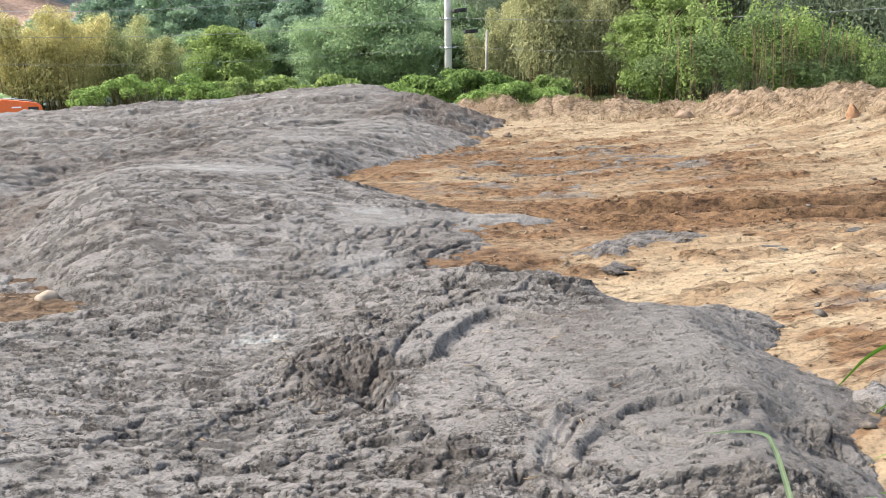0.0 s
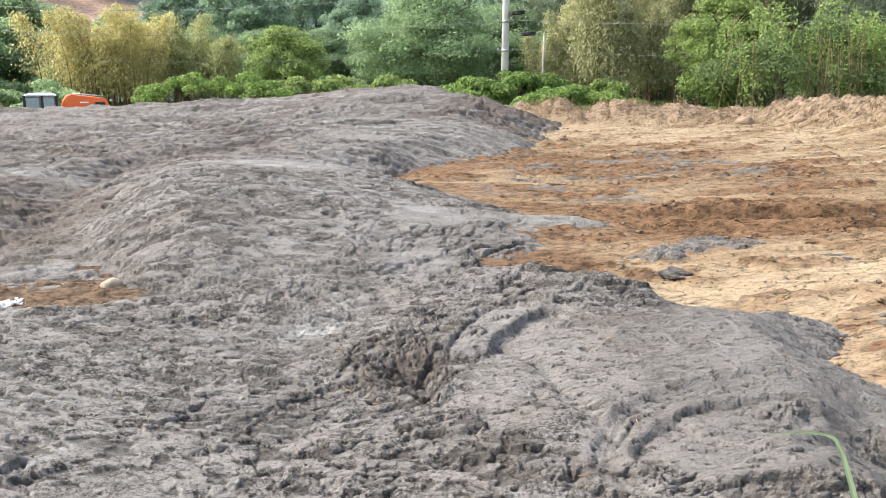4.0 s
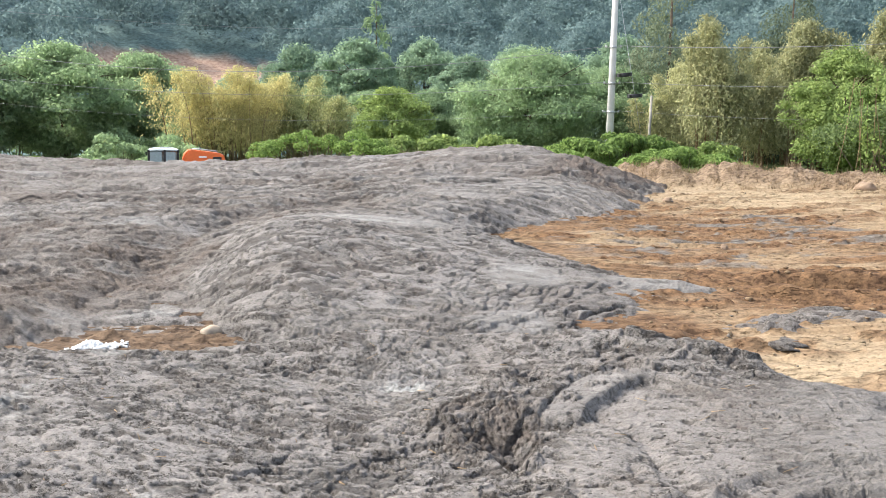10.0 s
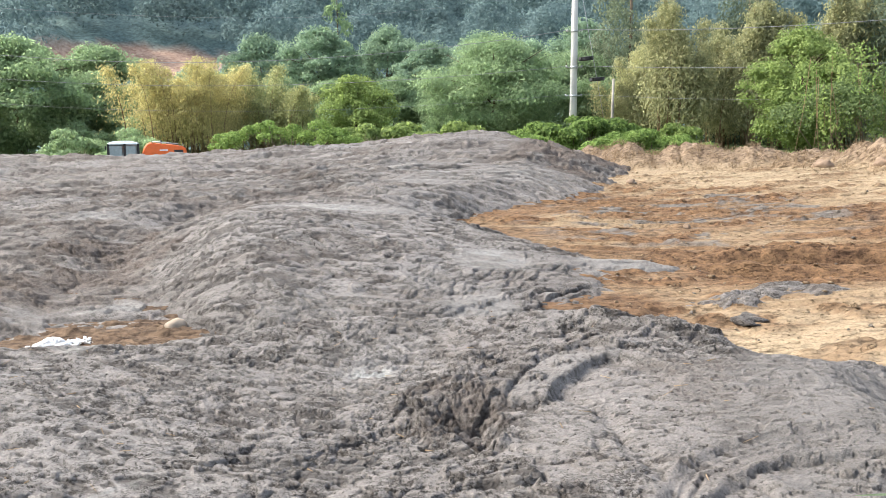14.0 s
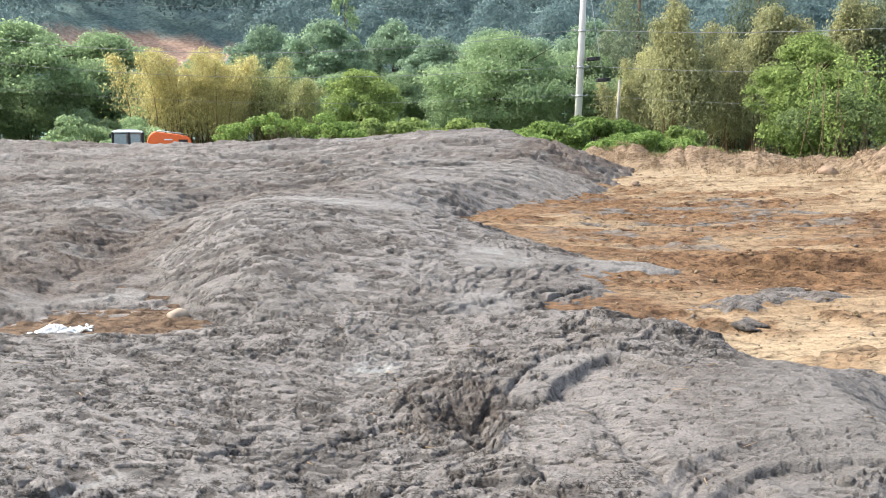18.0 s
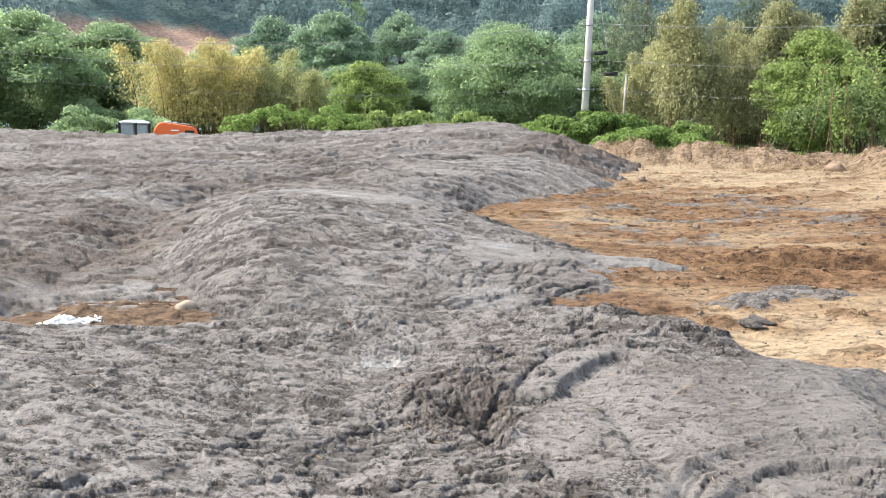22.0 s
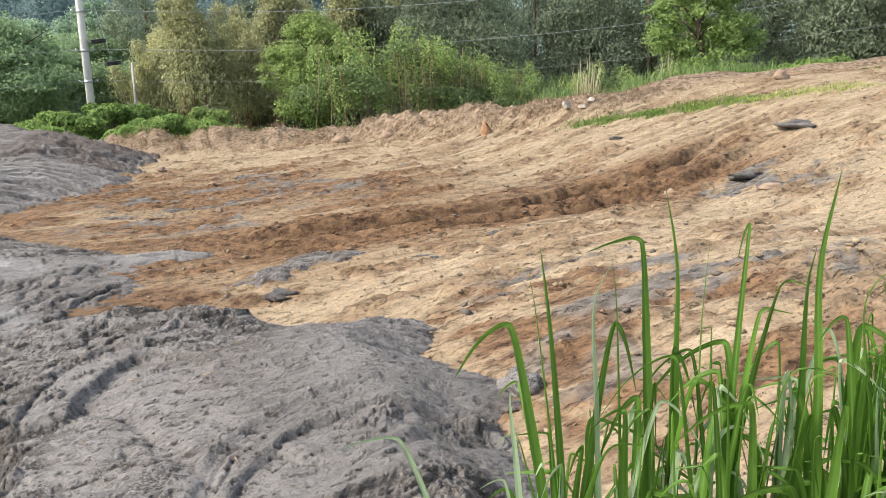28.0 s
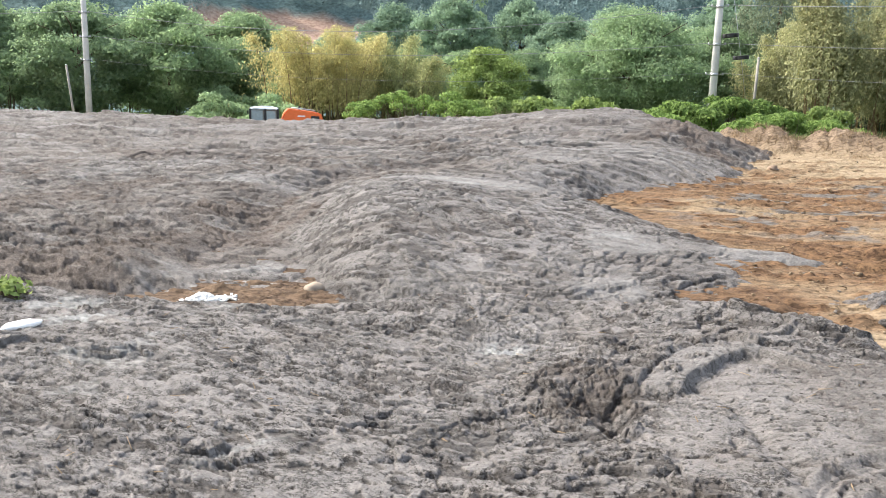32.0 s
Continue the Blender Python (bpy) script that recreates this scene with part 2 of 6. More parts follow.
def leaf_material(name, dark, light, gloss=0.7, thin=0.48):
    """Leaves: tone varies by plant and by leaf, with light passing through."""
    m, nt, b = material(name, gloss, 0.18)
    info = nt.nodes.new("ShaderNodeObjectInfo")
    geo = nt.nodes.new("ShaderNodeNewGeometry")
    f = nt.nodes.new("ShaderNodeMath")
    f.operation = "MULTIPLY_ADD"
    f.inputs[1].default_value = 0.62
    nt.links.new(geo.outputs["Random Per Island"], f.inputs[0])
    g = nt.nodes.new("ShaderNodeMath")
    g.operation = "MULTIPLY"
    g.inputs[1].default_value = 0.38
    nt.links.new(info.outputs["Random"], g.inputs[0])
    nt.links.new(g.outputs[0], f.inputs[2])
    c = ramp(nt, f.outputs[0], (0.0, dark), (0.65, light), (1.0, tuple(min(1, v * 1.35) for v in light)))
    nt.links.new(c, b.inputs["Base Color"])
    tr = nt.nodes.new("ShaderNodeBsdfTranslucent")
    nt.links.new(c, tr.inputs["Color"])
    ms = nt.nodes.new("ShaderNodeMixShader")
    ms.inputs[0].default_value = thin
    nt.links.new(b.outputs[0], ms.inputs[1])
    nt.links.new(tr.outputs[0], ms.inputs[2])
    nt.links.new(ms.outputs[0], nt.nodes["Material Output"].inputs["Surface"])
    return m


def blade_material(name, dark, light, rib):
    """Grass blades: darker or lighter from blade to blade, with a paler midrib and faint veins."""
    m = leaf_material(name, dark, light, 0.42)
    nt = m.node_tree
    b = nt.nodes["Principled BSDF"]
    c = b.inputs["Base Color"].links[0].from_socket
    vein = noise_at(nt, 60, 2, 0.5, (1, 1, 0.06))
    c = mix(nt, 0.35, c, contrast(nt, vein, 0.35, 0.65, 0.2, 0.75), "OVERLAY")
    f = ramp(nt, attr(nt, "rib"), (0.62, (0, 0, 0)), (0.95, (1, 1, 1)))
    c = mix(nt, f, c, rib)
    nt.links.new(c, b.inputs["Base Color"])
    return m


def woodland_material():
    """Closed canopy seen from afar, haze mixed into its colour, and bare slipped earth where the wood is gone."""
    m, nt, b = material("hazy_woodland_canopy", 0.95, 0.05)
    f, g = noise_at(nt, 0.35, 6, 0.7), noise_at(nt, 1.6, 5, 0.7)
    # Distance haze is painted here as a paler, bluer canopy.
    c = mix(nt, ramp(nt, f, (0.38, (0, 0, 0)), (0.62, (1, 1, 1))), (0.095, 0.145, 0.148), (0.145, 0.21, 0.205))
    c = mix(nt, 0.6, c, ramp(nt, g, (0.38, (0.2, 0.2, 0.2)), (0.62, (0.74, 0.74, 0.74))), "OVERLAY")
    e = mix(nt, ramp(nt, g, (0.38, (0, 0, 0)), (0.62, (1, 1, 1))), (0.24, 0.155, 0.115), (0.40, 0.285, 0.225))
    nt.links.new(mix(nt, attr(nt, "bare"), c, e), b.inputs["Base Color"])
    return m


MUD, SOIL = mud_material(), soil_material()
CANOPY = woodland_material()
BARK = plain("bark", (0.13, 0.10, 0.075), 0.9, 0.1, vary=0.4, scale=3)
CONCRETE = plain("pole_concrete", (0.52, 0.51, 0.49), 0.75, 0.3, vary=0.12, scale=2)
OLD_CONCRETE = plain("weathered_concrete", (0.29, 0.27, 0.235), 0.85, 0.2, vary=0.3, scale=2)
STEEL = plain("galvanised_steel", (0.42, 0.43, 0.44), 0.45, 0.5, 0.8)
BLACK = plain("black_rubber", (0.02, 0.02, 0.022), 0.5, 0.4)
CABLE = plain("cable_sheath", (0.22, 0.23, 0.24), 0.5, 0.4)
ORANGE = plain("orange_paint", (0.72, 0.135, 0.025), 0.4, 0.5, vary=0.08)
CABIN = plain("pale_blue_grey_paint", (0.46, 0.52, 0.55), 0.4, 0.5, vary=0.1)
STONE = plain("river_stone", (0.30, 0.245, 0.185), 0.75, 0.3, vary=0.25, scale=12)
PALE_STONE = plain("pale_stone", (0.22, 0.16, 0.115), 0.85, 0.2, vary=0.25, scale=7)
WOOD = plain("cut_wood", (0.26, 0.15, 0.085), 0.8, 0.2, vary=0.3, scale=9)
WHITE = plain("white_powder", (0.80, 0.80, 0.78), 0.85, 0.2, vary=0.08, scale=30)
# Pale teal base colour paints the sky's reflection into the panes.
GLASS = plain("cab_glass", (0.26, 0.32, 0.33), 0.08, 0.6)
# Next two: leaf colours lifted and blued to hold the haze on farther trees.
L_HAZY_BROAD = leaf_material("hazy_broad_leaves", (0.215, 0.305, 0.185), (0.30, 0.405, 0.215), 0.8, 0.6)
L_HAZY_TALL = leaf_material("hazy_tall_tree_leaves", (0.19, 0.28, 0.205), (0.27, 0.375, 0.245), 0.8, 0.6)
L_FRESH = leaf_material("fresh_leaves", (0.088, 0.142, 0.046), (0.265, 0.345, 0.115))
L_YELLOW = leaf_material("yellow_bamboo_leaves", (0.32, 0.31, 0.13), (0.70, 0.62, 0.29))
L_CEDAR = leaf_material("brown_green_bamboo_leaves", (0.18, 0.195, 0.108), (0.42, 0.42, 0.22))
L_OLIVE = leaf_material("olive_bamboo_leaves", (0.20, 0.225, 0.11), (0.45, 0.465, 0.22))
L_WOODS = leaf_material("dark_woods_needles", (0.068, 0.096, 0.070), (0.20, 0.24, 0.155))
L_DEEP = leaf_material("deep_green_leaves", (0.062, 0.100, 0.045), (0.175, 0.235, 0.095))
L_TREE = leaf_material("mid_green_leaves", (0.058, 0.100, 0.034), (0.20, 0.285, 0.09))
L_KUDZU = leaf_material("creeper_leaves", (0.06, 0.11, 0.03), (0.25, 0.36, 0.105))
# Bluish, low-contrast leaf colours carry the haze over the hill.
L_HAZY_HILL = leaf_material("hazy_hill_leaves", (0.118, 0.176, 0.180), (0.155, 0.222, 0.222), 0.85, 0.55)
L_STRAW = leaf_material("dry_straw", (0.115, 0.08, 0.052), (0.31, 0.23, 0.145), 0.8)


# ---- mesh makers ----
def mesh_object(name, verts, faces, mat, parent=None, smooth=False, label=""):
    me = bpy.data.meshes.new(name)
    verts, faces = np.asarray(verts, np.float32), np.asarray(faces, np.int32)
    n, k = faces.shape
    me.vertices.add(len(verts))
    me.vertices.foreach_set("co", verts.ravel())
    me.loops.add(n * k)
    me.loops.foreach_set("vertex_index", faces.ravel())
    me.polygons.add(n)
    me.polygons.foreach_set("loop_start", np.arange(n, dtype=np.int32) * k)
    me.update(calc_edges=True)
    if smooth:
        me.polygons.foreach_set("use_smooth", np.ones(n, bool))
    me.materials.append(mat)
    ob = new(name, me)
    ob.parent = parent
    return tagged(ob, label)


def set_attr(ob, name, values):
    a = ob.data.attributes.new(name, "FLOAT", "POINT")
    a.data.foreach_set("value", np.asarray(values, np.float32).ravel())


def part(name, bm, mat, parent=None, label="", smooth=False):
    """Links a bmesh as one mesh object under a thing."""
    me = bpy.data.meshes.new(name)
    if smooth:
        for f in bm.faces:
            f.smooth = True
    bm.to_mesh(me)
    bm.free()
    me.materials.append(mat)
    ob = new(name, me)
    ob.parent = parent
    return tagged(ob, label)


def thing(name, m, label, category, group="", kind=""):
    ob = new(name)
    ob.empty_display_size = 0.2
    ob.matrix_basis = m
    return tagged(ob, label, category, group, kind)


def box(sx, sy, sz, at=(0, 0, 0), bevel=0.02, taper=1.0):
    bm = bmesh.new()
    bmesh.ops.create_cube(bm, size=1)
    for v in bm.verts:
        k = taper if v.co.z > 0 else 1.0
        v.co = Vector((v.co.x * sx * k + at[0], v.co.y * sy * k + at[1], v.co.z * sz + at[2]))
    if bevel:
        bmesh.ops.bevel(bm, geom=bm.edges[:], offset=bevel, segments=2, affect="EDGES")
    return bm


def tube(path, radii, sides=8, bm=None):
    """A round bar along a path of points."""
    bm = bm or bmesh.new()
    rings = []
    pts = [Vector(p) for p in path]
    for k, p in enumerate(pts):
        d = (pts[min(k + 1, len(pts) - 1)] - pts[max(k - 1, 0)]).normalized()
        a = d.orthogonal().normalized()
        b = d.cross(a)
        r = radii[k] if hasattr(radii, "__len__") else radii
        rings.append([bm.verts.new(p + (a * math.cos(2 * math.pi * i / sides) + b * math.sin(2 * math.pi * i / sides)) * r) for i in range(sides)])
    for q, w in zip(rings, rings[1:]):
        for i in range(sides):
            bm.faces.new((q[i], q[(i + 1) % sides], w[(i + 1) % sides], w[i]))
    bm.faces.new(rings[0][::-1])
    bm.faces.new(rings[-1])
    bmesh.ops.recalc_face_normals(bm, faces=bm.faces[:])
    return bm


def grid_faces(nx, ny, keep=None):
    i = np.arange(nx * ny).reshape(ny, nx)
    f = np.stack([i[:-1, :-1], i[:-1, 1:], i[1:, 1:], i[1:, :-1]], -1).reshape(-1, 4)
    if keep is not None:
        f = f[keep.ravel()[f].any(1)]
    return f


# ---- the lie of the land ----
FIELD = outline([(-80, 33), (-30, 36), (-8, 34), (-0.5, 30.5), (1.5, 28), (4, 26.6), (7, 25.2), (9, 21.8), (10.8, 18.9), (12.6, 17.4),
                 (16.4, 17.6), (21, 16), (40, 18), (40, -40), (-80, -40)])
FRONT = outline([(-14, 7.0), (-9, 6.9), (-6, 6.9), (-4, 6.9), (-1.9, 7.6), (-1, 7.4), (0, 7.5), (1, 7.1), (1.6, 6.6), (2.2, 6.5), (2.75, 6.2),
                 (2.75, 5.7), (2.6, 5.2), (2.6, 4.3), (2.3, 3.6), (2.0, 2.6), (1.5, 1.9), (0, 1.6), (-6, 1.5), (-14, 1.5)])
MIDDLE = outline([(-4.2, 8.2), (-3.5, 7.3), (-2.2, 7.2), (-0.9, 7.3), (-0.4, 8.0), (0.2, 8.8), (0.62, 9.4), (0.78, 10.1), (1.2, 10.7), (1.66, 11.1), (1.64, 11.4), (0.95, 11.75), (0.15, 12.9), (-0.5, 13.9),
                  (-1.5, 15.2), (-2.6, 16.2), (-5, 17.6), (-7, 16.5), (-7.2, 13.5), (-6.3, 11), (-5.0, 9.2)])
BACK = outline([(-2.7, 15.3), (-1.8, 16.2), (-1.15, 17.6), (0.05, 19.0), (1.1, 20.8), (1.45, 22.2), (1.35, 24), (2.0, 26.5), (2.0, 28.6), (0, 31.5), (-4, 35), (-15, 36), (-30, 38), (-70, 34),
                (-70, 6), (-14, 6.6), (-8.5, 6.9), (-6.9, 7.1), (-6.0, 7.4), (-5.75, 7.85), (-5.05, 8.1), (-4.5, 8.55), (-3.6, 11), (-3.2, 13.5)])


def soil_height(x, y):
    """The lie of the subsoil, with a low bank where the viewer stands."""
    z = -0.1 + 0.028 * np.clip(y - 8, 0, 22) + 0.05 * np.clip(x, -8, 0) + 0.06 * np.clip(x - 1.5, 0, 30) + 0.15 * np.clip(x - 8, 0, 6.8)
    return z + 0.45 * bell(x, y, 5.0, 4.5, 3.2, 3.6) + 0.5 * step(2.4, 1.0, y) * step(8, 4, np.abs(x))


def rut_line(x):
    return 11.35 + 0.02 * (x - 4) ** 2 * np.where(x > 4, 1.0, 0.2) - 0.10 * x


def trench(v, a, b, lip=0.10):
    """A cut with steep sides between a and b: 1 inside it."""
    return step(a - lip, a + lip, v) * step(b + lip, b - lip, v)


def ruts(x, y):
    """Wheel ruts along the field: depth of cut, and how damp the cut soil is."""
    v = y - rut_line(x) + 0.45 * (fbm(x * 0.6, y * 0.6, 2, 91) - 0.5) + 0.09 * (fbm(x * 2.6, y * 2.6, 3, 94) - 0.5)
    on = step(1.5, 2.6, x) * step(12, 9.5, x)
    gap = 0.65 + 0.35 * step(0.36, 0.5, fbm(x * 0.55, x * 0 + 3.1, 2, 95))
    deep = 1 + 0.9 * step(4.0, 6.0, x)
    cut = deep * 0.05 * trench(v, -1.1, 1.1) + deep * 0.11 * trench(v, -0.85, -0.15, 0.04) + deep * gap * 0.15 * trench(v, 0.2, 0.85, 0.035)
    lip = 0.05 * np.exp(-((v + 1.0) / 0.14) ** 2) + 0.07 * np.exp(-(v / 0.11) ** 2) + 0.10 * np.exp(-((v - 0.98) / 0.12) ** 2)
    return on * (lip * (0.7 + 0.6 * fbm(x * 3, y * 3, 3, 96)) - cut), on * np.exp(-(v / 1.35) ** 4)


def ground_height(x, y):
    z = soil_height(x, y)
    d = inside(x, y, FIELD)
    right = step(-1, 1, x)
    lump = fbm(x * 0.8, y * 0.8, 3, 5)
    z = z + right * (1 - 0.72 * step(10.5, 14, x)) * (0.15 + 0.75 * lump + 0.25 * (crumble(x, y, 0.8, 6) - 0.4)) * np.exp(-((d + 0.7) / 0.75) ** 2)
    low = 0.40 - 1.25 * step(-12, -16, x)
    z = np.where(d < -0.7, z + (low - z) * step(0.9, 4.5, -d), z)
    return z, d


def crumble(x, y, s, seed):
    """Torn clods: lumps with sharp creases."""
    wx, wy = x + 0.35 * s * fbm(x / s, y / s, 2, seed + 40), y + 0.35 * s * fbm(x / s, y / s, 2, seed + 50)
    return 0.45 + 1.81 * (1 - ridged(wx / s, wy / (s * 0.8), 4, seed, 0.55) - 0.377)


def flakes(x, y, s, seed, sharp=0.03):
    """Broken crust: plates with ragged vertical edges, 0 to 1."""
    n = fbm(x / s + 0.4 * vnoise(x / s * 2.2, y / s * 2.2, seed + 7), y / (s * 0.7), 3, seed, 0.55)
    return (step(0.40 - sharp, 0.40, n) + step(0.49 - sharp, 0.49, n) + step(0.58 - sharp, 0.58, n) + step(0.66 - sharp, 0.66, n)) / 4


def cracks(x, y, s, seed, width=0.05):
    """Thin open tears, 1 in the tear and 0 beside it, broken up along their length."""
    n = fbm(x / s, y / (s * 0.62), 4, seed, 0.6)
    return np.exp(-(np.abs(2 * n - 1) / width) ** 1.5) * step(0.42, 0.56, fbm(x / (s * 1.7), y / (s * 1.7), 2, seed + 5))


def wrinkles(v, u, period, seed, length=1.2, thin=0.14):
    """Overlapping folds of a stiff flow: a sharp front, then a gentle fall behind it; v runs inwards, u along."""
    ph = v / period
    k = np.floor(ph)
    p = ph - k
    on = step(0.34, 0.58, vnoise(u / length + k * 3.7, k * 5.37 + 0.4, seed))
    notch = np.exp(-(np.minimum(p, 1 - p) / (0.6 * thin)) ** 2)
    return (step(0.0, thin, p) * (1 - p) ** 0.8 - 0.9 * notch) * on


def tattered(x, y, s, seed):
    """Torn sludge: ragged plates and clods, about -0.5 to 0.5."""
    return 0.75 * (flakes(x * 0.75, y, s, seed, 0.07) - 0.5) + 0.32 * (0.45 - crumble(x * 0.85, y, s * 0.42, seed + 1))


def stroke(x, y, points, width):
    """How near a point lies to a line of a few points: 1 on it, falling to 0 over the width."""
    best = np.full(x.shape, 9.0)
    for (ax, ay), (bx, by) in zip(points, points[1:]):
        dx, dy = bx - ax, by - ay
        t = np.clip(((x - ax) * dx + (y - ay) * dy) / (dx * dx + dy * dy), 0, 1)
        best = np.minimum(best, np.hypot(x - ax - t * dx, y - ay - t * dy))
    return np.exp(-(best / width) ** 2)


def cells(x, y, s, seed):
    """Packed clods: how far each point lies inside its clod (in cells), the way to its centre, and the clod's own number."""
    x, y = x / s + seed * 5.13, y / s + seed * 3.71
    i, j = np.floor(x).astype(int), np.floor(y).astype(int)
    f1, f2 = np.full(x.shape, 9.0), np.full(x.shape, 9.0)
    own, vx, vy = np.zeros(x.shape), np.zeros(x.shape), np.zeros(x.shape)
    for di in (-1, 0, 1):
        for dj in (-1, 0, 1):
            a, b = (i + di) & 255, (j + dj) & 255
            dx, dy = i + di + TABLE[a, b] - x, j + dj + TABLE[b, (a + 91) & 255] - y
            d = np.hypot(dx, dy)
            first = d < f1
            f2 = np.where(first, f1, np.minimum(f2, d))
            own = np.where(first, TABLE[(a + 37) & 255, (b + 53) & 255], own)
            vx, vy = np.where(first, dx, vx), np.where(first, dy, vy)
            f1 = np.where(first, d, f1)
    return f2 - f1, vx, vy, own


def clods(x, y, s, seed):
    """Broken clods: flat tilted faces at uneven heights with narrow creases between, 0 to about 1."""
    x, y = x + 0.9 * s * (fbm(x / s * 1.3, y / s * 1.3, 3, seed) - 0.5), y + 0.9 * s * (fbm(x / s * 1.3, y / s * 1.3, 3, seed + 9) - 0.5)
    rim, vx, vy, own = cells(x, y, s, seed)
    tilt = (own * 7.3 % 1 - 0.5) * vx + (own * 13.7 % 1 - 0.2) * vy
    return (0.15 + 0.65 * own + 0.7 * tilt) * step(0.0, 0.16, rim)


def mouths(x, y, s, seed, much):
    """Short ragged tears, wider than deep to the eye: 1 in the hole. much: 0 to 1, how many."""
    n = fbm(x / (s * 1.8) + 0.5 * vnoise(x / s, y / s, seed + 3), y / s + 0.4 * vnoise(x / (s * 2), y / s, seed + 4), 3, seed, 0.55)
    t = 0.70 - 0.16 * much
    return step(t, t + 0.035, n)


SCOOP_RIM = outline([(-0.31, 4.9), (-0.28, 5.30), (-0.15, 5.66), (0.04, 5.86), (0.26, 5.90), (0.62, 5.70), (0.80, 5.35), (0.60, 4.95), (0.2, 4.72), (-0.1, 4.62)])
SCOOP_STEP = outline([(-0.13, 4.74), (-0.08, 5.14), (0.02, 5.38), (0.155, 5.60), (0.31, 5.73), (0.52, 5.66), (0.76, 5.36), (0.9, 4.9), (0.5, 4.6), (0.1, 4.56)])
PIT = outline([(-0.86, 5.0), (-0.54, 5.2), (-0.37, 4.90), (-0.35, 4.22), (-0.60, 4.42), (-0.86, 4.78)])
BROWN_CLODS = outline([(-1.08, 5.25), (-0.88, 5.55), (-0.52, 5.36), (-0.36, 4.87), (-0.35, 4.19), (-0.70, 4.50), (-1.08, 4.86)])


def front_heap(x, y):
    d = inside(x, y, FRONT) + 0.35 * (fbm(x * 1.3, y * 1.3, 3, 7) - 0.5) + 0.12 * (fbm(x * 6, y * 6, 3, 17) - 0.5)
    base = soil_height(x, y)
    top = 0.10 + 0.125 * np.clip(x + 1.2, 0, 2.7) + 0.10 * (fbm(x * 0.55, y * 0.55, 2, 3) - 0.5)
    top = top + 0.11 * bell(x, y, 0.55, 6.55, 1.0, 0.28, -18) + 0.19 * bell(x, y, -1.6, 6.75, 1.5, 0.55, 8)
    top = top + 0.05 * stroke(x, y, ((-5.0, 6.45), (-3.0, 6.6), (-1.5, 6.8), (-0.6, 6.8), (0.3, 6.9)), 0.24)
    z = base - 0.15 + (np.maximum(top - base, 0.10) + 0.15) * dome(d, 0.8 + 0.5 * step(1.2, 2.2, x))
    # a bucket's scoop: a smooth curved shelf under a torn wall, and a striped step down from it
    u, w = x + 0.09 * (fbm(x * 5, y * 5, 4, 92) - 0.5), y + 0.09 * (fbm(x * 5, y * 5, 4, 93) - 0.5)
    rim, inner = inside(u, w, SCOOP_RIM), inside(u, w, SCOOP_STEP)
    held = step(0.95, 0.30, x) * step(4.86, 5.02, y)
    wall = held * step(0.015, -0.03, rim) * np.exp(-(np.minimum(rim, 0) / 0.32) ** 2) * step(4.6, 5.2, y)
    shelf = held * step(-0.015, 0.02, rim) * step(0.045, -0.01, inner)
    face = held * step(-0.02, 0.0, inner) * step(0.13, 0.09, inner)
    scoop = 0.085 * wall + 0.06 * shelf - 0.028 * held * step(-0.02, 0.11, inner) * np.exp(-(inner / 0.2) ** 2) + 0.006 * np.sin(inner * 190) * face
    # round smears left by a turning bucket, winding inwards to a smooth eye
    eye_x, eye_y = (u - 1.5) / 1.05, (w - 3.45) / 0.84
    q, an = np.hypot(eye_x, eye_y), np.degrees(np.arctan2(eye_y, eye_x)) % 360
    q = q + 0.035 * (fbm(x * 1.8, y * 1.8, 3, 113) - 0.5)
    upper = step(215, 195, an) * step(5, 45, an)
    near = step(1.15, 1.0, q) * step(3.0, 3.25, y)
    lip = 0.60 + 0.22 * np.clip((an - 80) / 100, 0, 1)
    swirl = upper * (-0.042 * step(1.05, 0.97, q) + 0.030 * np.exp(-((q - lip - 0.04) / 0.05) ** 2) - 0.014 * step(lip + 0.03, lip - 0.03, q) - 0.010 * np.exp(-((q - lip + 0.02) / 0.016) ** 2)
                     + 0.006 * np.sin(q * 105) * step(lip + 0.05, lip + 0.1, q) * step(1.0, 0.95, q) + 0.008 * np.exp(-((q - lip + 0.17) / 0.05) ** 2) - 0.008 * np.exp(-((q - 0.5 * lip - 0.5) / 0.012) ** 2))
    swirl = swirl - 0.035 * stroke(u, w, ((0.89, 3.74), (0.94, 3.64), (1.02, 3.53), (1.13, 3.47)), 0.014) + 0.020 * stroke(u, w, ((0.92, 3.85), (1.0, 3.68), (1.12, 3.56), (1.3, 3.5)), 0.05)
    swirl = swirl - 0.020 * stroke(u, w, ((1.58, 3.92), (1.50, 3.75), (1.38, 3.62), (1.18, 3.55)), 0.03) + 0.018 * stroke(u, w, ((1.66, 3.88), (1.58, 3.70), (1.42, 3.55), (1.2, 3.46)), 0.04)
    swirl = swirl - 0.016 * stroke(u, w, ((1.0, 3.25), (1.23, 3.23), (1.38, 3.33), (1.47, 3.46)), 0.035) + 0.014 * stroke(u, w, ((1.02, 3.14), (1.25, 3.12), (1.45, 3.25), (1.57, 3.42)), 0.04)
    swirl = swirl - 0.035 * stroke(u, w, ((0.02, 5.07), (0.23, 4.74), (0.31, 4.4), (0.47, 3.79)), 0.06) - 0.06 * bell(u, w, 0.21, 4.21, 0.035, 0.045) - 0.05 * bell(u, w, 0.55, 4.93, 0.05, 0.03, -30)
    hole = inside(u, w, PIT)
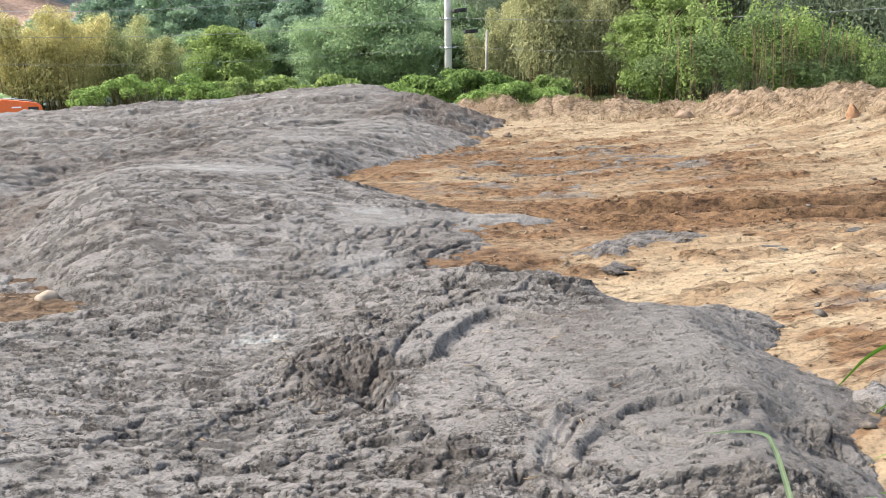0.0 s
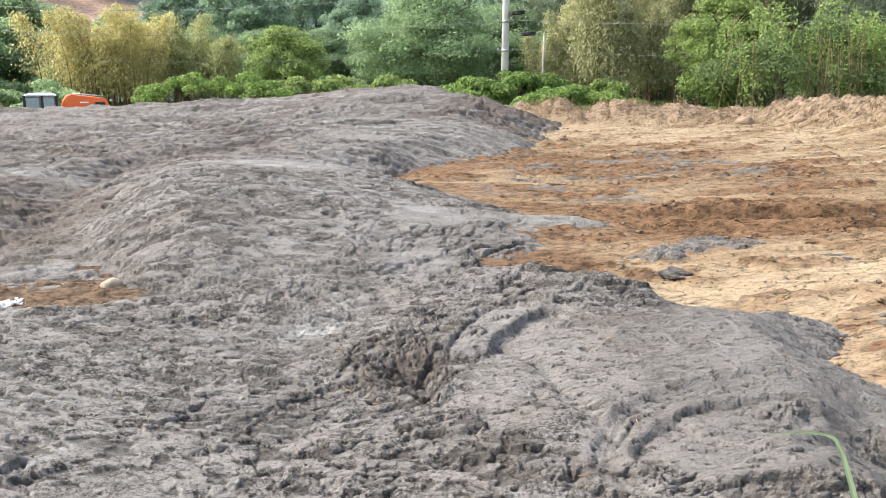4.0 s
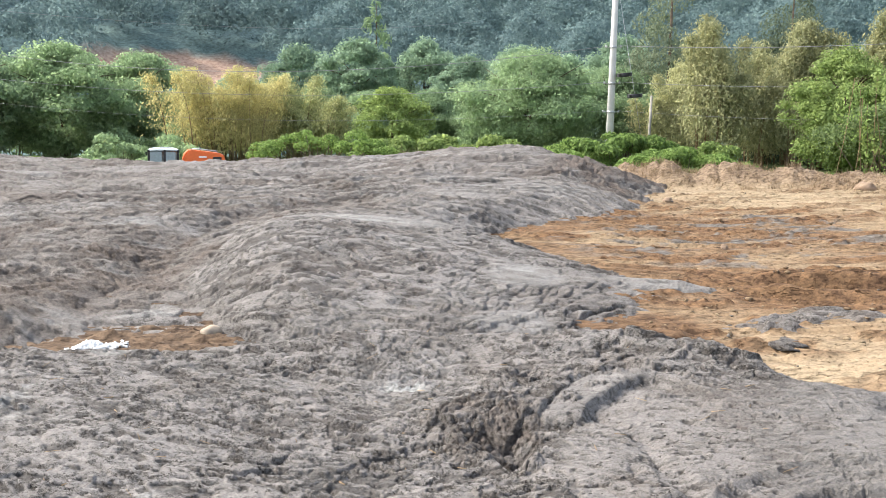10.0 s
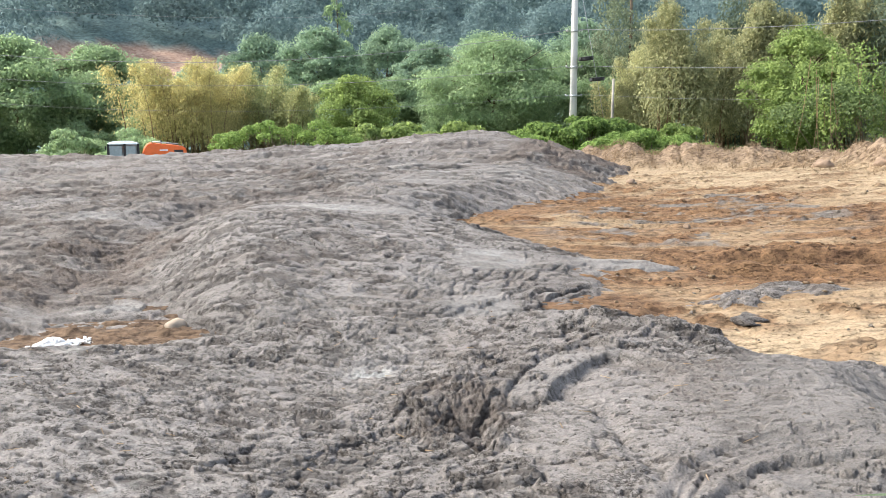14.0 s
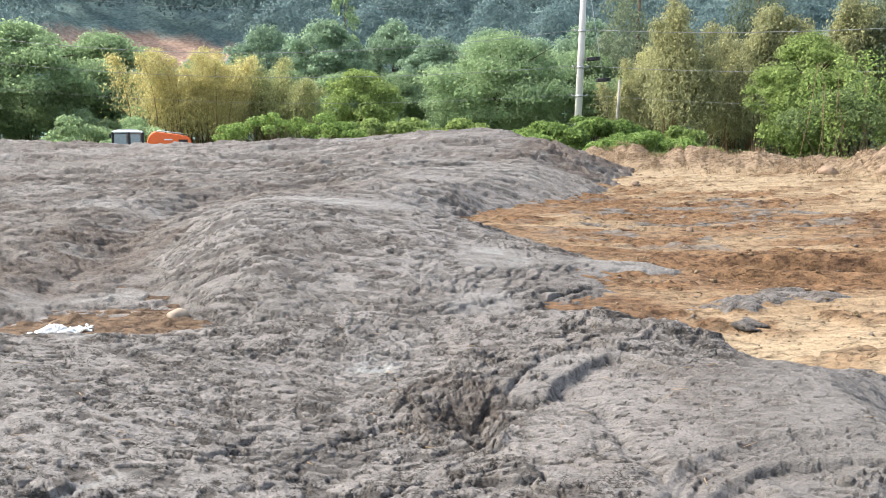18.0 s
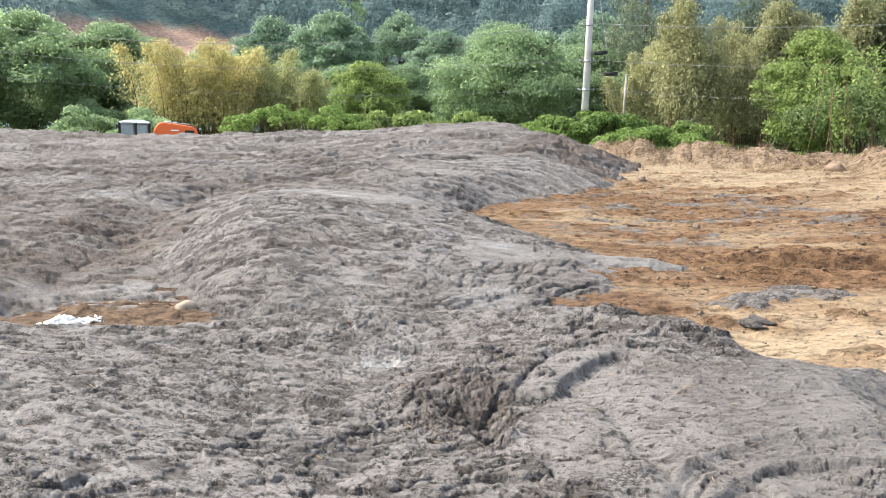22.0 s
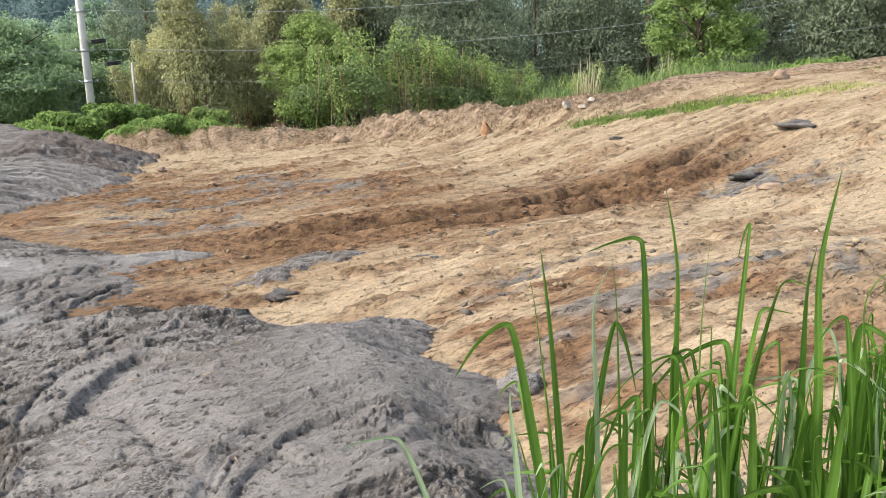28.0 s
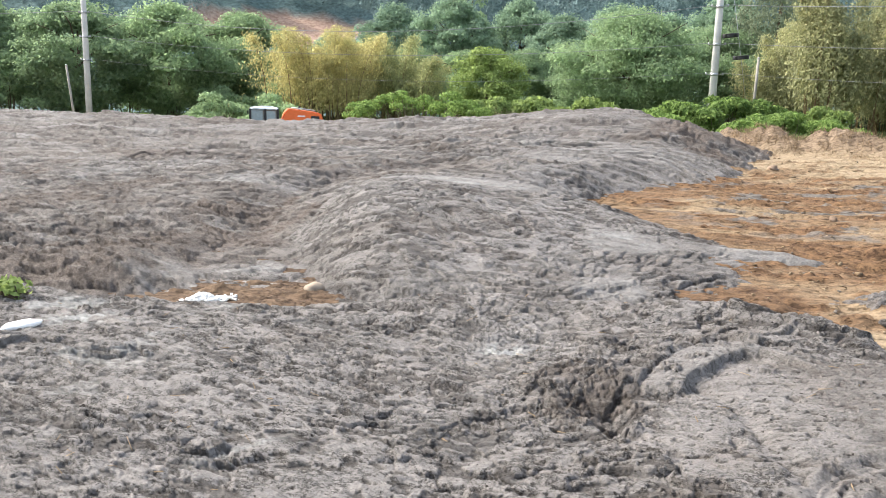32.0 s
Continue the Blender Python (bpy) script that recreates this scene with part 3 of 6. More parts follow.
    pit = -0.145 * step(0.0, 0.12, hole) * bell(x, y, -0.45, 4.45, 0.32, 0.50) - 0.07 * bell(x, y, -0.40, 4.30, 0.09, 0.10) + 0.05 * bell(x, y, -0.95, 5.35, 0.35, 0.3, -20)
    brown = step(-0.10, 0.08, inside(u, w, BROWN_CLODS) + 0.14 * (fbm(x * 5, y * 5, 3, 31) - 0.5))
    smooth = np.maximum(1.2 * bell(x, y, 1.45, 4.75, 1.3, 1.0), np.maximum(near, bell(x, y, 0.5, 4.65, 0.35, 0.6)))
    smooth = step(0.25, 0.65, np.maximum(smooth, np.maximum(1.2 * shelf, np.maximum(held * step(0.0, 0.06, inner), bell(x, y, 0.0, 4.5, 0.22, 0.5)))))
    torn = step(0.56, 0.64, fbm(x * 0.9, y * 1.5, 4, 21, 0.55))
    for cx, cy, rx, ry in ((-1.6, 4.35, 0.45, 0.16), (-1.35, 4.0, 0.35, 0.12),  (0.7, 6.35, 0.9, 0.28), (-0.62, 5.9, 0.3, 0.3), (0.1, 6.3, 0.4, 0.2), (-2.6, 3.5, 0.5, 0.16), (0.55, 3.15, 0.4, 0.14), (0.35, 4.3, 0.1, 0.06), (1.55, 3.62, 0.28, 0.08), (-4.3, 4.7, 0.5, 0.2)):
        torn = np.maximum(torn, 1.1 * step(0.3, 0.6, bell(x, y, cx, cy, rx, ry) * (0.55 + 0.9 * fbm(x * 4, y * 4, 3, 22))))
    torn = np.maximum(torn * (1 - 0.9 * smooth), 1.1 * step(0.3, 0.6, stroke(u, w, ((-0.15, 3.61), (0.17, 3.46), (0.35, 3.31), (0.53, 3.23), (0.73, 3.25)), 0.13) * (0.5 + fbm(x * 4, y * 4, 3, 25))))
    torn = torn * (1 - 0.8 * step(0.2, 0.6, bell(x, y, 2.0, 5.6, 0.9, 0.5)))
    torn = np.clip(np.maximum(torn, np.maximum(brown, 0.9 * wall)), 0, 1)
    z = z + scoop + swirl + pit
    z0 = z
    rough = 1 - 0.82 * smooth
    z = z + 0.045 * (fbm(x * 1.7, y * 2.4, 3, 23) - 0.5) * (1 - 0.5 * smooth)
    z = z + torn * (0.060 * clods(x * 0.8, y, 0.25, 24) + 0.018 * clods(x * 0.8, y, 0.10, 27) + 0.007 * clods(x * 0.8, y, 0.04, 29) - 0.03)
    for cx, cy, rx, ry in ((-0.20, 5.28, 0.10, 0.12), (0.12, 5.80, 0.26, 0.05), (-0.02, 5.55, 0.08, 0.04), (0.42, 5.42, 0.12, 0.05), (1.34, 3.79, 0.06, 0.04), (1.45, 3.84, 0.09, 0.035), (1.56, 3.89, 0.08, 0.035), (1.82, 3.75, 0.2, 0.12), (2.0, 3.9, 0.15, 0.12)):
        bits = step(0.3, 0.5, bell(u, w, cx, cy, rx, ry))
        torn = np.maximum(torn, 0.8 * bits)
        z = z + bits * (0.05 * clods(x, y, 0.06, 33) - 0.005)
    ragged = rough * step(0.44, 0.60, fbm(x * 1.2, y * 1.8, 3, 59))
    z = z + ragged * (0.019 * clods(x * 0.75, y, 0.12, 34) + 0.010 * clods(x * 0.8, y, 0.055, 36) - 0.018)
    z = z + brown * (0.042 * clods(x, y, 0.17, 37) + 0.012 * clods(x, y, 0.06, 38))
    z = z + rough * (0.020 * (flakes(x * 0.8 + 0.25 * y, y, 0.28, 26, 0.02) - 0.5) + 0.008 * (flakes(x * 0.75 + 0.2 * y, y, 0.10, 28, 0.05) - 0.5))
    wave = fbm(x * 0.8, y * 0.8, 3, 41) + 0.25 * fbm(x * 4, y * 4, 2, 39)
    z = z + 0.009 * wrinkles(y + 0.4 * x + 0.7 * wave, x - 0.4 * y, 0.17, 42, 0.25, 0.14) * (1 - smooth)
    patch = step(0.40, 0.62, fbm(x * 1.4, y * 1.9, 3, 43))
    gash = np.maximum(mouths(x, y + 0.15 * x, 0.055, 44, 0.30 + 0.38 * patch), mouths(x, y + 0.15 * x, 0.12, 46, 0.12 + 0.4 * patch)) * (1 - 0.75 * shelf)
    gash = np.maximum(gash * (1 - (0.9 - 0.45 * patch) * smooth) * (1 - 0.7 * near), 0.8 * mouths(x + 0.3 * y, y, 0.032, 47, 0.20) * smooth)
    tear = np.maximum(cracks(x * 0.7, y, 0.55, 52, 0.025), cracks(x * 0.6 + 0.3 * y, y, 0.2, 53, 0.03) * (0.35 + 0.65 * patch)) * (1 - 0.5 * smooth)
    z = z - 0.016 * gash - 0.022 * tear
    soil = 0.55 * brown * step(0.30, 0.50, fbm(x * 4, y * 4, 3, 35))
    soil = np.maximum(soil, 0.22 * step(0.60, 0.72, fbm(x * 1.3, y * 1.8, 4, 35)))
    soil = np.maximum(soil, 0.7 * bell(x, y, 2.3, 3.9, 0.35, 0.5) * step(0.4, 0.6, fbm(x * 5, y * 5, 3, 37)))
    crust = 0.35 * step(0.50, 0.72, fbm(x * 0.7, y * 0.7, 4, 61)) + 0.15 * shelf
    lime = 0.55 * step(0.66, 0.74, fbm(x * 1.6, y * 1.6, 4, 67)) * step(-2.5, -5, x) + 1.7 * bell(x, y, -1.44, 5.85, 0.15, 0.12, 40) * step(0.42, 0.48, fbm(x * 9, y * 9, 2, 68))
    lime = lime + 0.6 * bell(x, y, -2.4, 3.6, 0.04, 0.28, -28) * step(0.4, 0.5, fbm(x * 6, y * 6, 2, 69)) + bell(x, y, -5.0, 5.4, 0.4, 0.18, 20) * step(0.5, 0.6, fbm(x * 7, y * 7, 2, 66))
    # Damp tone on the right; shade painted into gashes, tears, walls and under the lip.
    wet_shade = 0.18 * torn + 0.15 * wall + 0.2 * brown * step(0.0, 0.15, hole) + 0.7 * tear + 0.8 * gash + 0.25 * smooth * step(0.3, 1.2, x) + 0.15 * face + 0.16 * step(0.4, 1.6, x) + 0.12 * near + 0.25 * near * upper * np.exp(-((q - lip + 0.02) / 0.014) ** 2)
    return z, d > -0.02, {"soil": soil, "crust": np.clip(crust, 0, 1), "lime": np.clip(lime, 0, 1), "wet_shade": np.clip(wet_shade, 0, 1), "lean": 0.45 * (z - z0) * step(0, 0.25, d), "flat": 0.65 * smooth}


def middle_heap(x, y):
    d = inside(x, y, MIDDLE) + 0.3 * (fbm(x * 1.1, y * 1.1, 3, 8) - 0.5) + 0.10 * (fbm(x * 4, y * 4, 3, 18) - 0.5)
    base = soil_height(x, y)
    top = -0.02 + 0.05 * np.clip(y - 9, 0, 8) + 0.42 * bell(x, y, -4.5, 12.4, 2.6, 3.4) + 0.30 * bell(x, y, 1.2, 11.45, 0.75, 0.45) + 0.08 * (fbm(x * 0.6, y * 0.6, 2, 14) - 0.5)
    z = base - 0.15 + (np.maximum(top - base, 0.15) + 0.15) * dome(d, 1.4 + 0.3 * step(-3.5, -6, x))
    wave = fbm(x * 0.55, y * 0.8, 3, 44) - 0.5
    flank = step(2.4, 1.0, d) * step(-5.2, -3.8, x)
    sheet = bell(x, y, -4.2, 14.2, 2.0, 0.7) + bell(x, y, -1.0, 11.0, 0.6, 0.7) + bell(x, y, -0.9, 8.9, 0.5, 0.5) + bell(x, y, 0.8, 11.4, 0.9, 0.45)
    sheet = step(0.3, 0.7, sheet)
    torn = step(0.56, 0.66, fbm(x * 0.6, y * 1.2, 4, 29, 0.55)) * (1 - sheet)
    z0 = z
    fold = d + 0.9 * wave + 0.55 * fbm(x * 1.1, y * 1.4, 3, 45)
    z = z + (0.016 + 0.014 * flank) * wrinkles(fold, x + y, 0.19, 46, 0.5, 0.15) * (1 - 0.8 * sheet) * step(0.05, 0.5, d)
    z = z + 0.022 * flank * wrinkles(fold + 0.1, x + y, 0.43, 40, 1.0, 0.10) * step(0.05, 0.5, d)
    z = z + 0.030 * wrinkles(y + 0.12 * x + 0.6 * wave, x, 0.42, 47, 1.8, 0.25) * sheet
    z = z + 0.05 * (fbm(x * 1.1, y * 1.6, 3, 43) - 0.5) + torn * (0.055 * clods(x * 0.7, y, 0.36, 27) + 0.022 * clods(x * 0.7, y, 0.14, 31) - 0.03)
    z = z + (1 - 0.7 * sheet) * (0.032 * (flakes(x * 0.75 + 0.2 * y, y, 0.45, 11, 0.02) - 0.5) + 0.014 * (flakes(x * 0.7, y, 0.20, 12, 0.05) - 0.5))
    patch = step(0.40, 0.62, fbm(x * 0.8, y * 1.1, 3, 116))
    gash = np.maximum(mouths(x, y, 0.11, 117, 0.42 + 0.38 * patch), mouths(x, y - 0.15 * x, 0.22, 118, 0.15 + 0.4 * patch)) * (1 - 0.8 * sheet)
    tear = np.maximum(cracks(x * 0.55, y, 0.8, 57, 0.03), cracks(x * 0.5, y - 0.2 * x, 0.32, 58, 0.03) * (0.4 + 0.6 * patch))
    z = z - 0.024 * gash - 0.032 * tear
    crust = 0.4 * step(0.5, 0.72, fbm(x * 0.8, y * 0.5, 4, 62)) + 0.8 * sheet
    lime = 0.7 * bell(x, y, -4.9, 14.1, 1.3, 0.35) * step(0.5, 0.62, fbm(x * 0.8, y * 5, 3, 64)) + 0.5 * bell(x, y, -1.0, 11.2, 0.4, 0.45) * step(0.45, 0.55, fbm(x * 2, y * 3, 3, 65))
    soil = 0.3 * step(0.60, 0.70, fbm(x * 0.7, y * 1.6, 4, 36)) * (1 - sheet)
    # Torn sludge tone; shade painted into gashes, tears and the seam at the foot.
    return z, d > -0.02, {"soil": soil, "crust": np.clip(crust, 0, 1), "lime": np.clip(lime, 0, 1), "wet_shade": np.clip(0.2 * torn + 0.6 * tear + 0.85 * gash + 0.22 * flank + 0.45 * step(0.6, 0.05, d), 0, 1), "lean": 0.45 * (z - z0) * step(0, 0.35, d)}


def back_heap(x, y):
    d = inside(x, y, BACK) + 0.5 * (fbm(x * 0.8, y * 0.8, 3, 10) - 0.5) + 0.15 * (fbm(x * 3, y * 3, 3, 20) - 0.5)
    base = soil_height(x, y)
    top = 0.30 + 0.056 * np.clip(y - 12, -8, 19) + 0.4 * bell(x, y, -3.0, 29.5, 3.5, 5) - 0.22 * bell(x, y, -8.6, 10.2, 2.4, 1.6) - 0.25 * bell(x, y, -4.5, 10.5, 1.8, 2.5)
    top = top + 0.16 * bell(x, y, -7.2, 8.1, 0.8, 0.5, 15) - 0.18 * bell(x, y, -6.3, 9.4, 0.7, 0.7) - 0.12 * bell(x, y, -9, 13.2, 1.6, 0.7, 10)
    gap = inside(x, y, MIDDLE)
    top = top - 0.045 * np.clip(-x - 5, 0, 11) - 0.26 * np.exp(-((gap + 0.35) / 0.75) ** 2) * step(-4, -6, x)
    z = base - 0.2 + (np.maximum(top - base, 0.12) + 0.2) * dome(d, 1.3 + 0.8 * step(-5, -6.5, x) + 0.9 * step(-5, 0, x) + 1.3 * step(21, 25, y)) * (1 - 0.9 * step(32, 37, y))
    lobe = step(0.3, 0.6, bell(x, y, -0.9, 19.6, 3.2, 3.0))
    slump = step(-2.2, -0.8, x - 0.10 * (y - 24) + 0.8 * (fbm(x * 0.8, y * 0.5, 3, 52) - 0.5)) * step(21.5, 23.5, y)
    v = y + 0.05 * (x + 2) ** 2 + 1.0 * (fbm(x * 0.3, y * 0.3, 2, 47) - 0.5) + 0.18 * fbm(x * 1.5, y * 2, 3, 48)
    torn = step(0.54, 0.64, fbm(x * 0.38, y * 0.9, 4, 49, 0.55)) * (1 - lobe)
    left = step(-5.5, -7.5, x) * step(15, 11, y)
    torn = np.maximum(torn, np.maximum(left * step(0.44, 0.58, fbm(x * 0.8, y * 1.2, 3, 50)), 0.9 * slump))
    torn = np.maximum(torn, step(0.25, 0.6, bell(x, y, -7.4, 8.0, 1.1, 0.5, 10)))
    z0 = z
    far = 0.25 + 0.75 * step(10, 16, y)
    z = z + 0.060 * wrinkles(v + 0.25 * fbm(x * 0.9, y * 0.9, 2, 54), x, 0.38, 51, 1.3, 0.16) * lobe + 0.030 * wrinkles(v + 0.3 * fbm(x, y, 2, 55), x, 0.31, 53, 0.8, 0.2) * (1 - lobe) * far + 0.014 * wrinkles(v + 0.3 * fbm(x, y, 2, 55), x, 0.19, 56, 0.4, 0.25) * (1 - far)
    z = z + 0.08 * (fbm(x * 0.6, y * 1.1, 3, 43) - 0.5) + slump * (0.10 * tattered(x, y, 1.0, 33) + 0.12 * clods(x * 0.8, y * 0.6, 0.55, 38))
    z = z + torn * ((0.03 + 0.03 * far) * clods(x * 0.7, y, 0.42, 28) + 0.035 * clods(x * 0.75, y, 0.19, 30) - 0.03)
    z = z + (1 - 0.6 * lobe) * ((0.025 + 0.035 * far) * (flakes(x * 0.7, y, 0.6, 12, 0.02) - 0.5) + 0.024 * (flakes(x * 0.7, y, 0.3, 13, 0.05) - 0.5))
    patch = step(0.40, 0.62, fbm(x * 0.45, y * 0.9, 3, 115))
    gash = np.maximum(mouths(x, y, 0.19, 121, 0.42 + 0.4 * patch), mouths(x, y, 0.34, 122, 0.2 + 0.4 * patch)) * (1 - 0.5 * lobe)
    yon = step(15, 22, y) * (1 - lobe)
    z = z + yon * (0.16 * (flakes(x * 0.4, y * 0.8, 1.5, 16, 0.02) - 0.5) + 0.06 * torn * clods(x * 0.5, y, 0.9, 34))
    gash = np.maximum(gash, yon * mouths(x * 0.7, y, 0.6, 123, 0.35 + 0.35 * patch))
    clot = left * step(0.42, 0.56, fbm(x * 0.7, y * 1.0, 3, 50)) * (1 - bell(x, y, -6.3, 8.9, 0.9, 0.7))
    clot = clot * step(0.2, 0.8, d)
    z = z + clot * (0.10 * clods(x * 0.7, y, 0.5, 35) + 0.05 * clods(x * 0.8, y, 0.22, 36) - 0.04)
    tear = np.maximum(cracks(x * 0.45, y, 1.1, 59, 0.03), cracks(x * 0.4, y, 0.45, 60, 0.03) * (0.4 + 0.6 * patch))
    z = z - 0.04 * gash - 0.05 * tear * far
    soil = 0.5 * step(0.50, 0.66, fbm(x * 0.35, y * 0.55, 4, 33)) * step(26, 14, y) * step(-3, -6, x) + 0.95 * bell(x, y, -7.4, 8.0, 1.1, 0.5, 10) + 0.8 * bell(x, y, -8, 12.9, 1.6, 0.3, 8)
    soil = soil * (0.5 + 0.5 * step(0.35, 0.6, fbm(x * 3, y * 3, 3, 34))) + 0.28 * step(0.42, 0.6, fbm(x * 0.3, y * 1.2, 4, 38)) * (1 - 0.7 * lobe) + 0.8 * np.exp(-((gap + 0.22) / 0.14) ** 2) * step(-5.5, -6.3, x) * step(10, 11, y) + 1.0 * slump * step(0.25, 0.45, fbm(x * 1.2, y * 1.2, 3, 39)) + 0.25 * torn * step(-4, -7, x) + 0.3 * clot + 0.9 * bell(x, y, -7.3, 11.0, 0.9, 0.25, -25) + 0.9 * bell(x, y, -6.4, 11.6, 0.9, 0.16, 75)
    crust = step(0.48, 0.7, fbm(x * 0.4, y * 0.6, 4, 63)) * 0.5 + 0.15 * lobe + 0.5 * bell(x, y, -6.2, 8.9, 0.5, 0.6)
    lime = step(0.62, 0.76, fbm(x * 0.5, y * 1.6, 5, 70, 0.65)) * 0.3
    # Darker far and clotted sludge; shade painted into the gashes and tears.
    return z, d > -0.05, {"soil": np.clip(soil, 0, 1), "crust": np.clip(crust, 0, 1), "lime": np.clip(lime, 0, 1), "wet_shade": np.clip(0.2 * torn + 0.6 * tear + 0.8 * gash + 0.2 * step(17, 25, y) * (1 - lobe) + 0.25 * clot, 0, 1), "lean": 0.5 * (z - z0) * step(0, 0.35, d)}


def lay(name, x, y, height, label, loop):
    """A heap's skin as a sheet with its own relief, cut where it runs out on the soil."""
    ny, nx = x.shape
    close = (inside(x, y, loop) > -0.55).ravel()
    z, keep = np.zeros(x.size), np.zeros(x.size, bool)
    zc, kc, masks = height(x.ravel()[close], y.ravel()[close])
    z[close], keep[close] = zc, kc
    f = grid_faces(nx, ny, keep)
    f = f[close[f].all(1)]
    used = np.unique(f)
    back = np.zeros(x.size, np.int32)
    back[used] = np.arange(len(used))
    px, py = x.ravel(), y.ravel().copy()
    if "lean" in masks:
        py[close] -= masks.pop("lean")
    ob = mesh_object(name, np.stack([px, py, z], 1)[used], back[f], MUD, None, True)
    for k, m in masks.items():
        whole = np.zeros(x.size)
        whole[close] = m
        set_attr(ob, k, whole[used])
    return tagged(ob, label, "mud heap", "sludge heaps")


def fan(a0, a1, step_deg, radii, wide=()):
    """Grid points on rings round the origin, angles in degrees to the left of y."""
    a = np.radians(np.concatenate([wide, np.arange(a0, a1, step_deg)]) if len(wide) else np.arange(a0, a1, step_deg))
    a, r = np.meshgrid(np.sort(a)[::-1], radii)
    return -r * np.sin(a), r * np.cos(a)


def spread(lo, hi, a, b, cell, grow=1.16):
    """Coordinates, even between a and b and growing coarser outwards."""
    mid = list(np.arange(a, b, cell))
    s, q = cell, a
    left = []
    while q > lo:
        s *= grow
        q -= s
        left.append(q)
    s, q = cell, mid[-1]
    while q < hi:
        s *= grow
        q += s
        mid.append(q)
    return np.array(left[::-1] + mid)


def field_surface(x, y):
    z, d = ground_height(x, y)
    field = step(-2, 0.5, d)
    cut, damp = ruts(x, y)
    v = y - rut_line(x) + 0.4 * (fbm(x * 0.35, y * 0.5, 3, 75) - 0.5)
    heaped = step(0.55, 0.63, fbm(x * 0.8, y * 1.7, 4, 73, 0.55))
    heaped = np.maximum(heaped, 0.6 * step(0.2, 0.6, bell(x, y, 3.2, 4.8, 1.8, 1.8)) * step(0.46, 0.58, fbm(x * 1.8, y * 3.0, 4, 111)))
    broken = np.clip(heaped * (1 - 0.6 * damp) + 0.35 * damp * step(0.50, 0.60, fbm(x * 0.8, y * 2.6, 3, 82)), 0, 1)
    z = z + field * (cut + 0.05 * wrinkles(v, x, 0.36, 83, 1.6, 0.2) * step(6, 9, y) + 0.07 * damp * wrinkles(v + 0.15 * fbm(x * 1.5, y * 1.5, 2, 88), x, 0.42, 85, 2.2, 0.12) + 0.025 * wrinkles(v + 0.1, x, 0.17, 84, 0.9, 0.25) + 0.10 * (fbm(x * 0.6, y * 1.8, 3, 71) - 0.5)
                     + broken * (0.02 + 0.085 * tattered(x * 0.8, y, 0.34, 72) + 0.05 * tattered(x, y, 0.15, 76)) + 0.018 * (crumble(x * 0.6, y, 0.15, 70) - 0.4))
    z = z + 0.06 * (crumble(x, y, 0.3, 78) - 0.4) * step(1.0, -0.4, d) * step(-5, -3, d)
    return z, d, damp, broken


def make_ground():
    gx, gy = spread(-600, 600, 0.0, 12, 0.042, 1.15), spread(-300, 900, 3.2, 25, 0.046, 1.15)
    x, y = np.meshgrid(gx, gy)
    z, d, damp, broken = field_surface(x, y)
    ob = mesh_object("ground", np.stack([x.ravel(), y.ravel(), z.ravel()], 1), grid_faces(len(gx), len(gy)), SOIL, None, True)
    wide = step(0.1, 0.5, bell(x, y, 0.9, 15.0, 5.0, 5.6)) * (0.45 + 0.55 * step(0.22, 0.42, fbm(x * 0.35, y * 1.3, 4, 74))) + 1.3 * step(9.9, 9.2, y) * step(1.6, 0.6, x)
    damp = np.clip(damp * (0.40 + 0.35 * step(4, 6, x) + 0.9 * fbm(x * 0.8, y * 1.6, 3, 77)) + wide * (0.55 + 0.6 * fbm(x * 0.5, y * 2.4, 4, 81)) + 0.55 * broken + 0.9 * step(0.2, 0.6, bell(x, y, 3.2, 4.6, 1.6, 1.8)) * step(0.42, 0.56, fbm(x * 2.2, y * 3.5, 4, 90)), 0, 1)
    grey = step(0.56, 0.66, fbm(x * 1.6, y * 3.0, 5, 79, 0.6)) * step(0.3, 0.6, bell(x, y, 2.2, 16.5, 3.5, 4.0) + bell(x, y, 5.0, 5.6, 2.2, 1.6) + 0.8 * bell(x, y, 9.0, 9.0, 2.0, 1.2))
    grey = np.maximum(grey, step(0.35, 0.6, bell(x, y, 2.9, 4.2, 0.5, 0.7)) * 0.7 * step(0.35, 0.55, fbm(x * 3, y * 4, 3, 85)))
    set_attr(ob, "damp", damp)
    set_attr(ob, "mire", 0.75 * step(-2.2, -3.4, x) * step(13, 11, y) + 0.45 * step(9.9, 9.2, y) * step(1.6, 0.6, x) * step(-3.4, -2.2, x))
    set_attr(ob, "grey", grey)
    set_attr(ob, "litter", np.maximum(step(0.6, -0.2, d) * step(-6, -3, d) * step(-2, 0, x), 0.75 * step(-2.2, -3.4, x) * step(13, 11, y)))
    set_attr(ob, "green", np.maximum(step(-2.5, -5, d), step(0.35, 0.6, bell(x, y, 12.7, 15.0, 2.6, 0.5, -52)) * step(0.35, 0.55, fbm(x * 2, y * 2, 3, 80))))
    tagged(ob, "scraped orange-tan subsoil field with damp brown ruts", "ground", "", "structure")


make_ground()
OUTER = np.concatenate([np.arange(-86, -54, 1.5), np.arange(50, 84, 1.5)])
lay("sludge_mound", *fan(-54, 50, 0.095, np.concatenate([np.arange(1.4, 2.7, 0.06), np.arange(2.7, 3.6, 0.0085), np.arange(3.6, 5, 0.011), np.arange(5, 11.5, 0.0165)]), OUTER), front_heap,
    "lumpy grey sludge heap with torn clods and a bucket scoop", FRONT)
lay("sludge_mound", *fan(-12, 50, 0.105, np.arange(7.2, 19.5, 0.033)), middle_heap, "rounded grey sludge mound with a flowing tongue", MIDDLE)
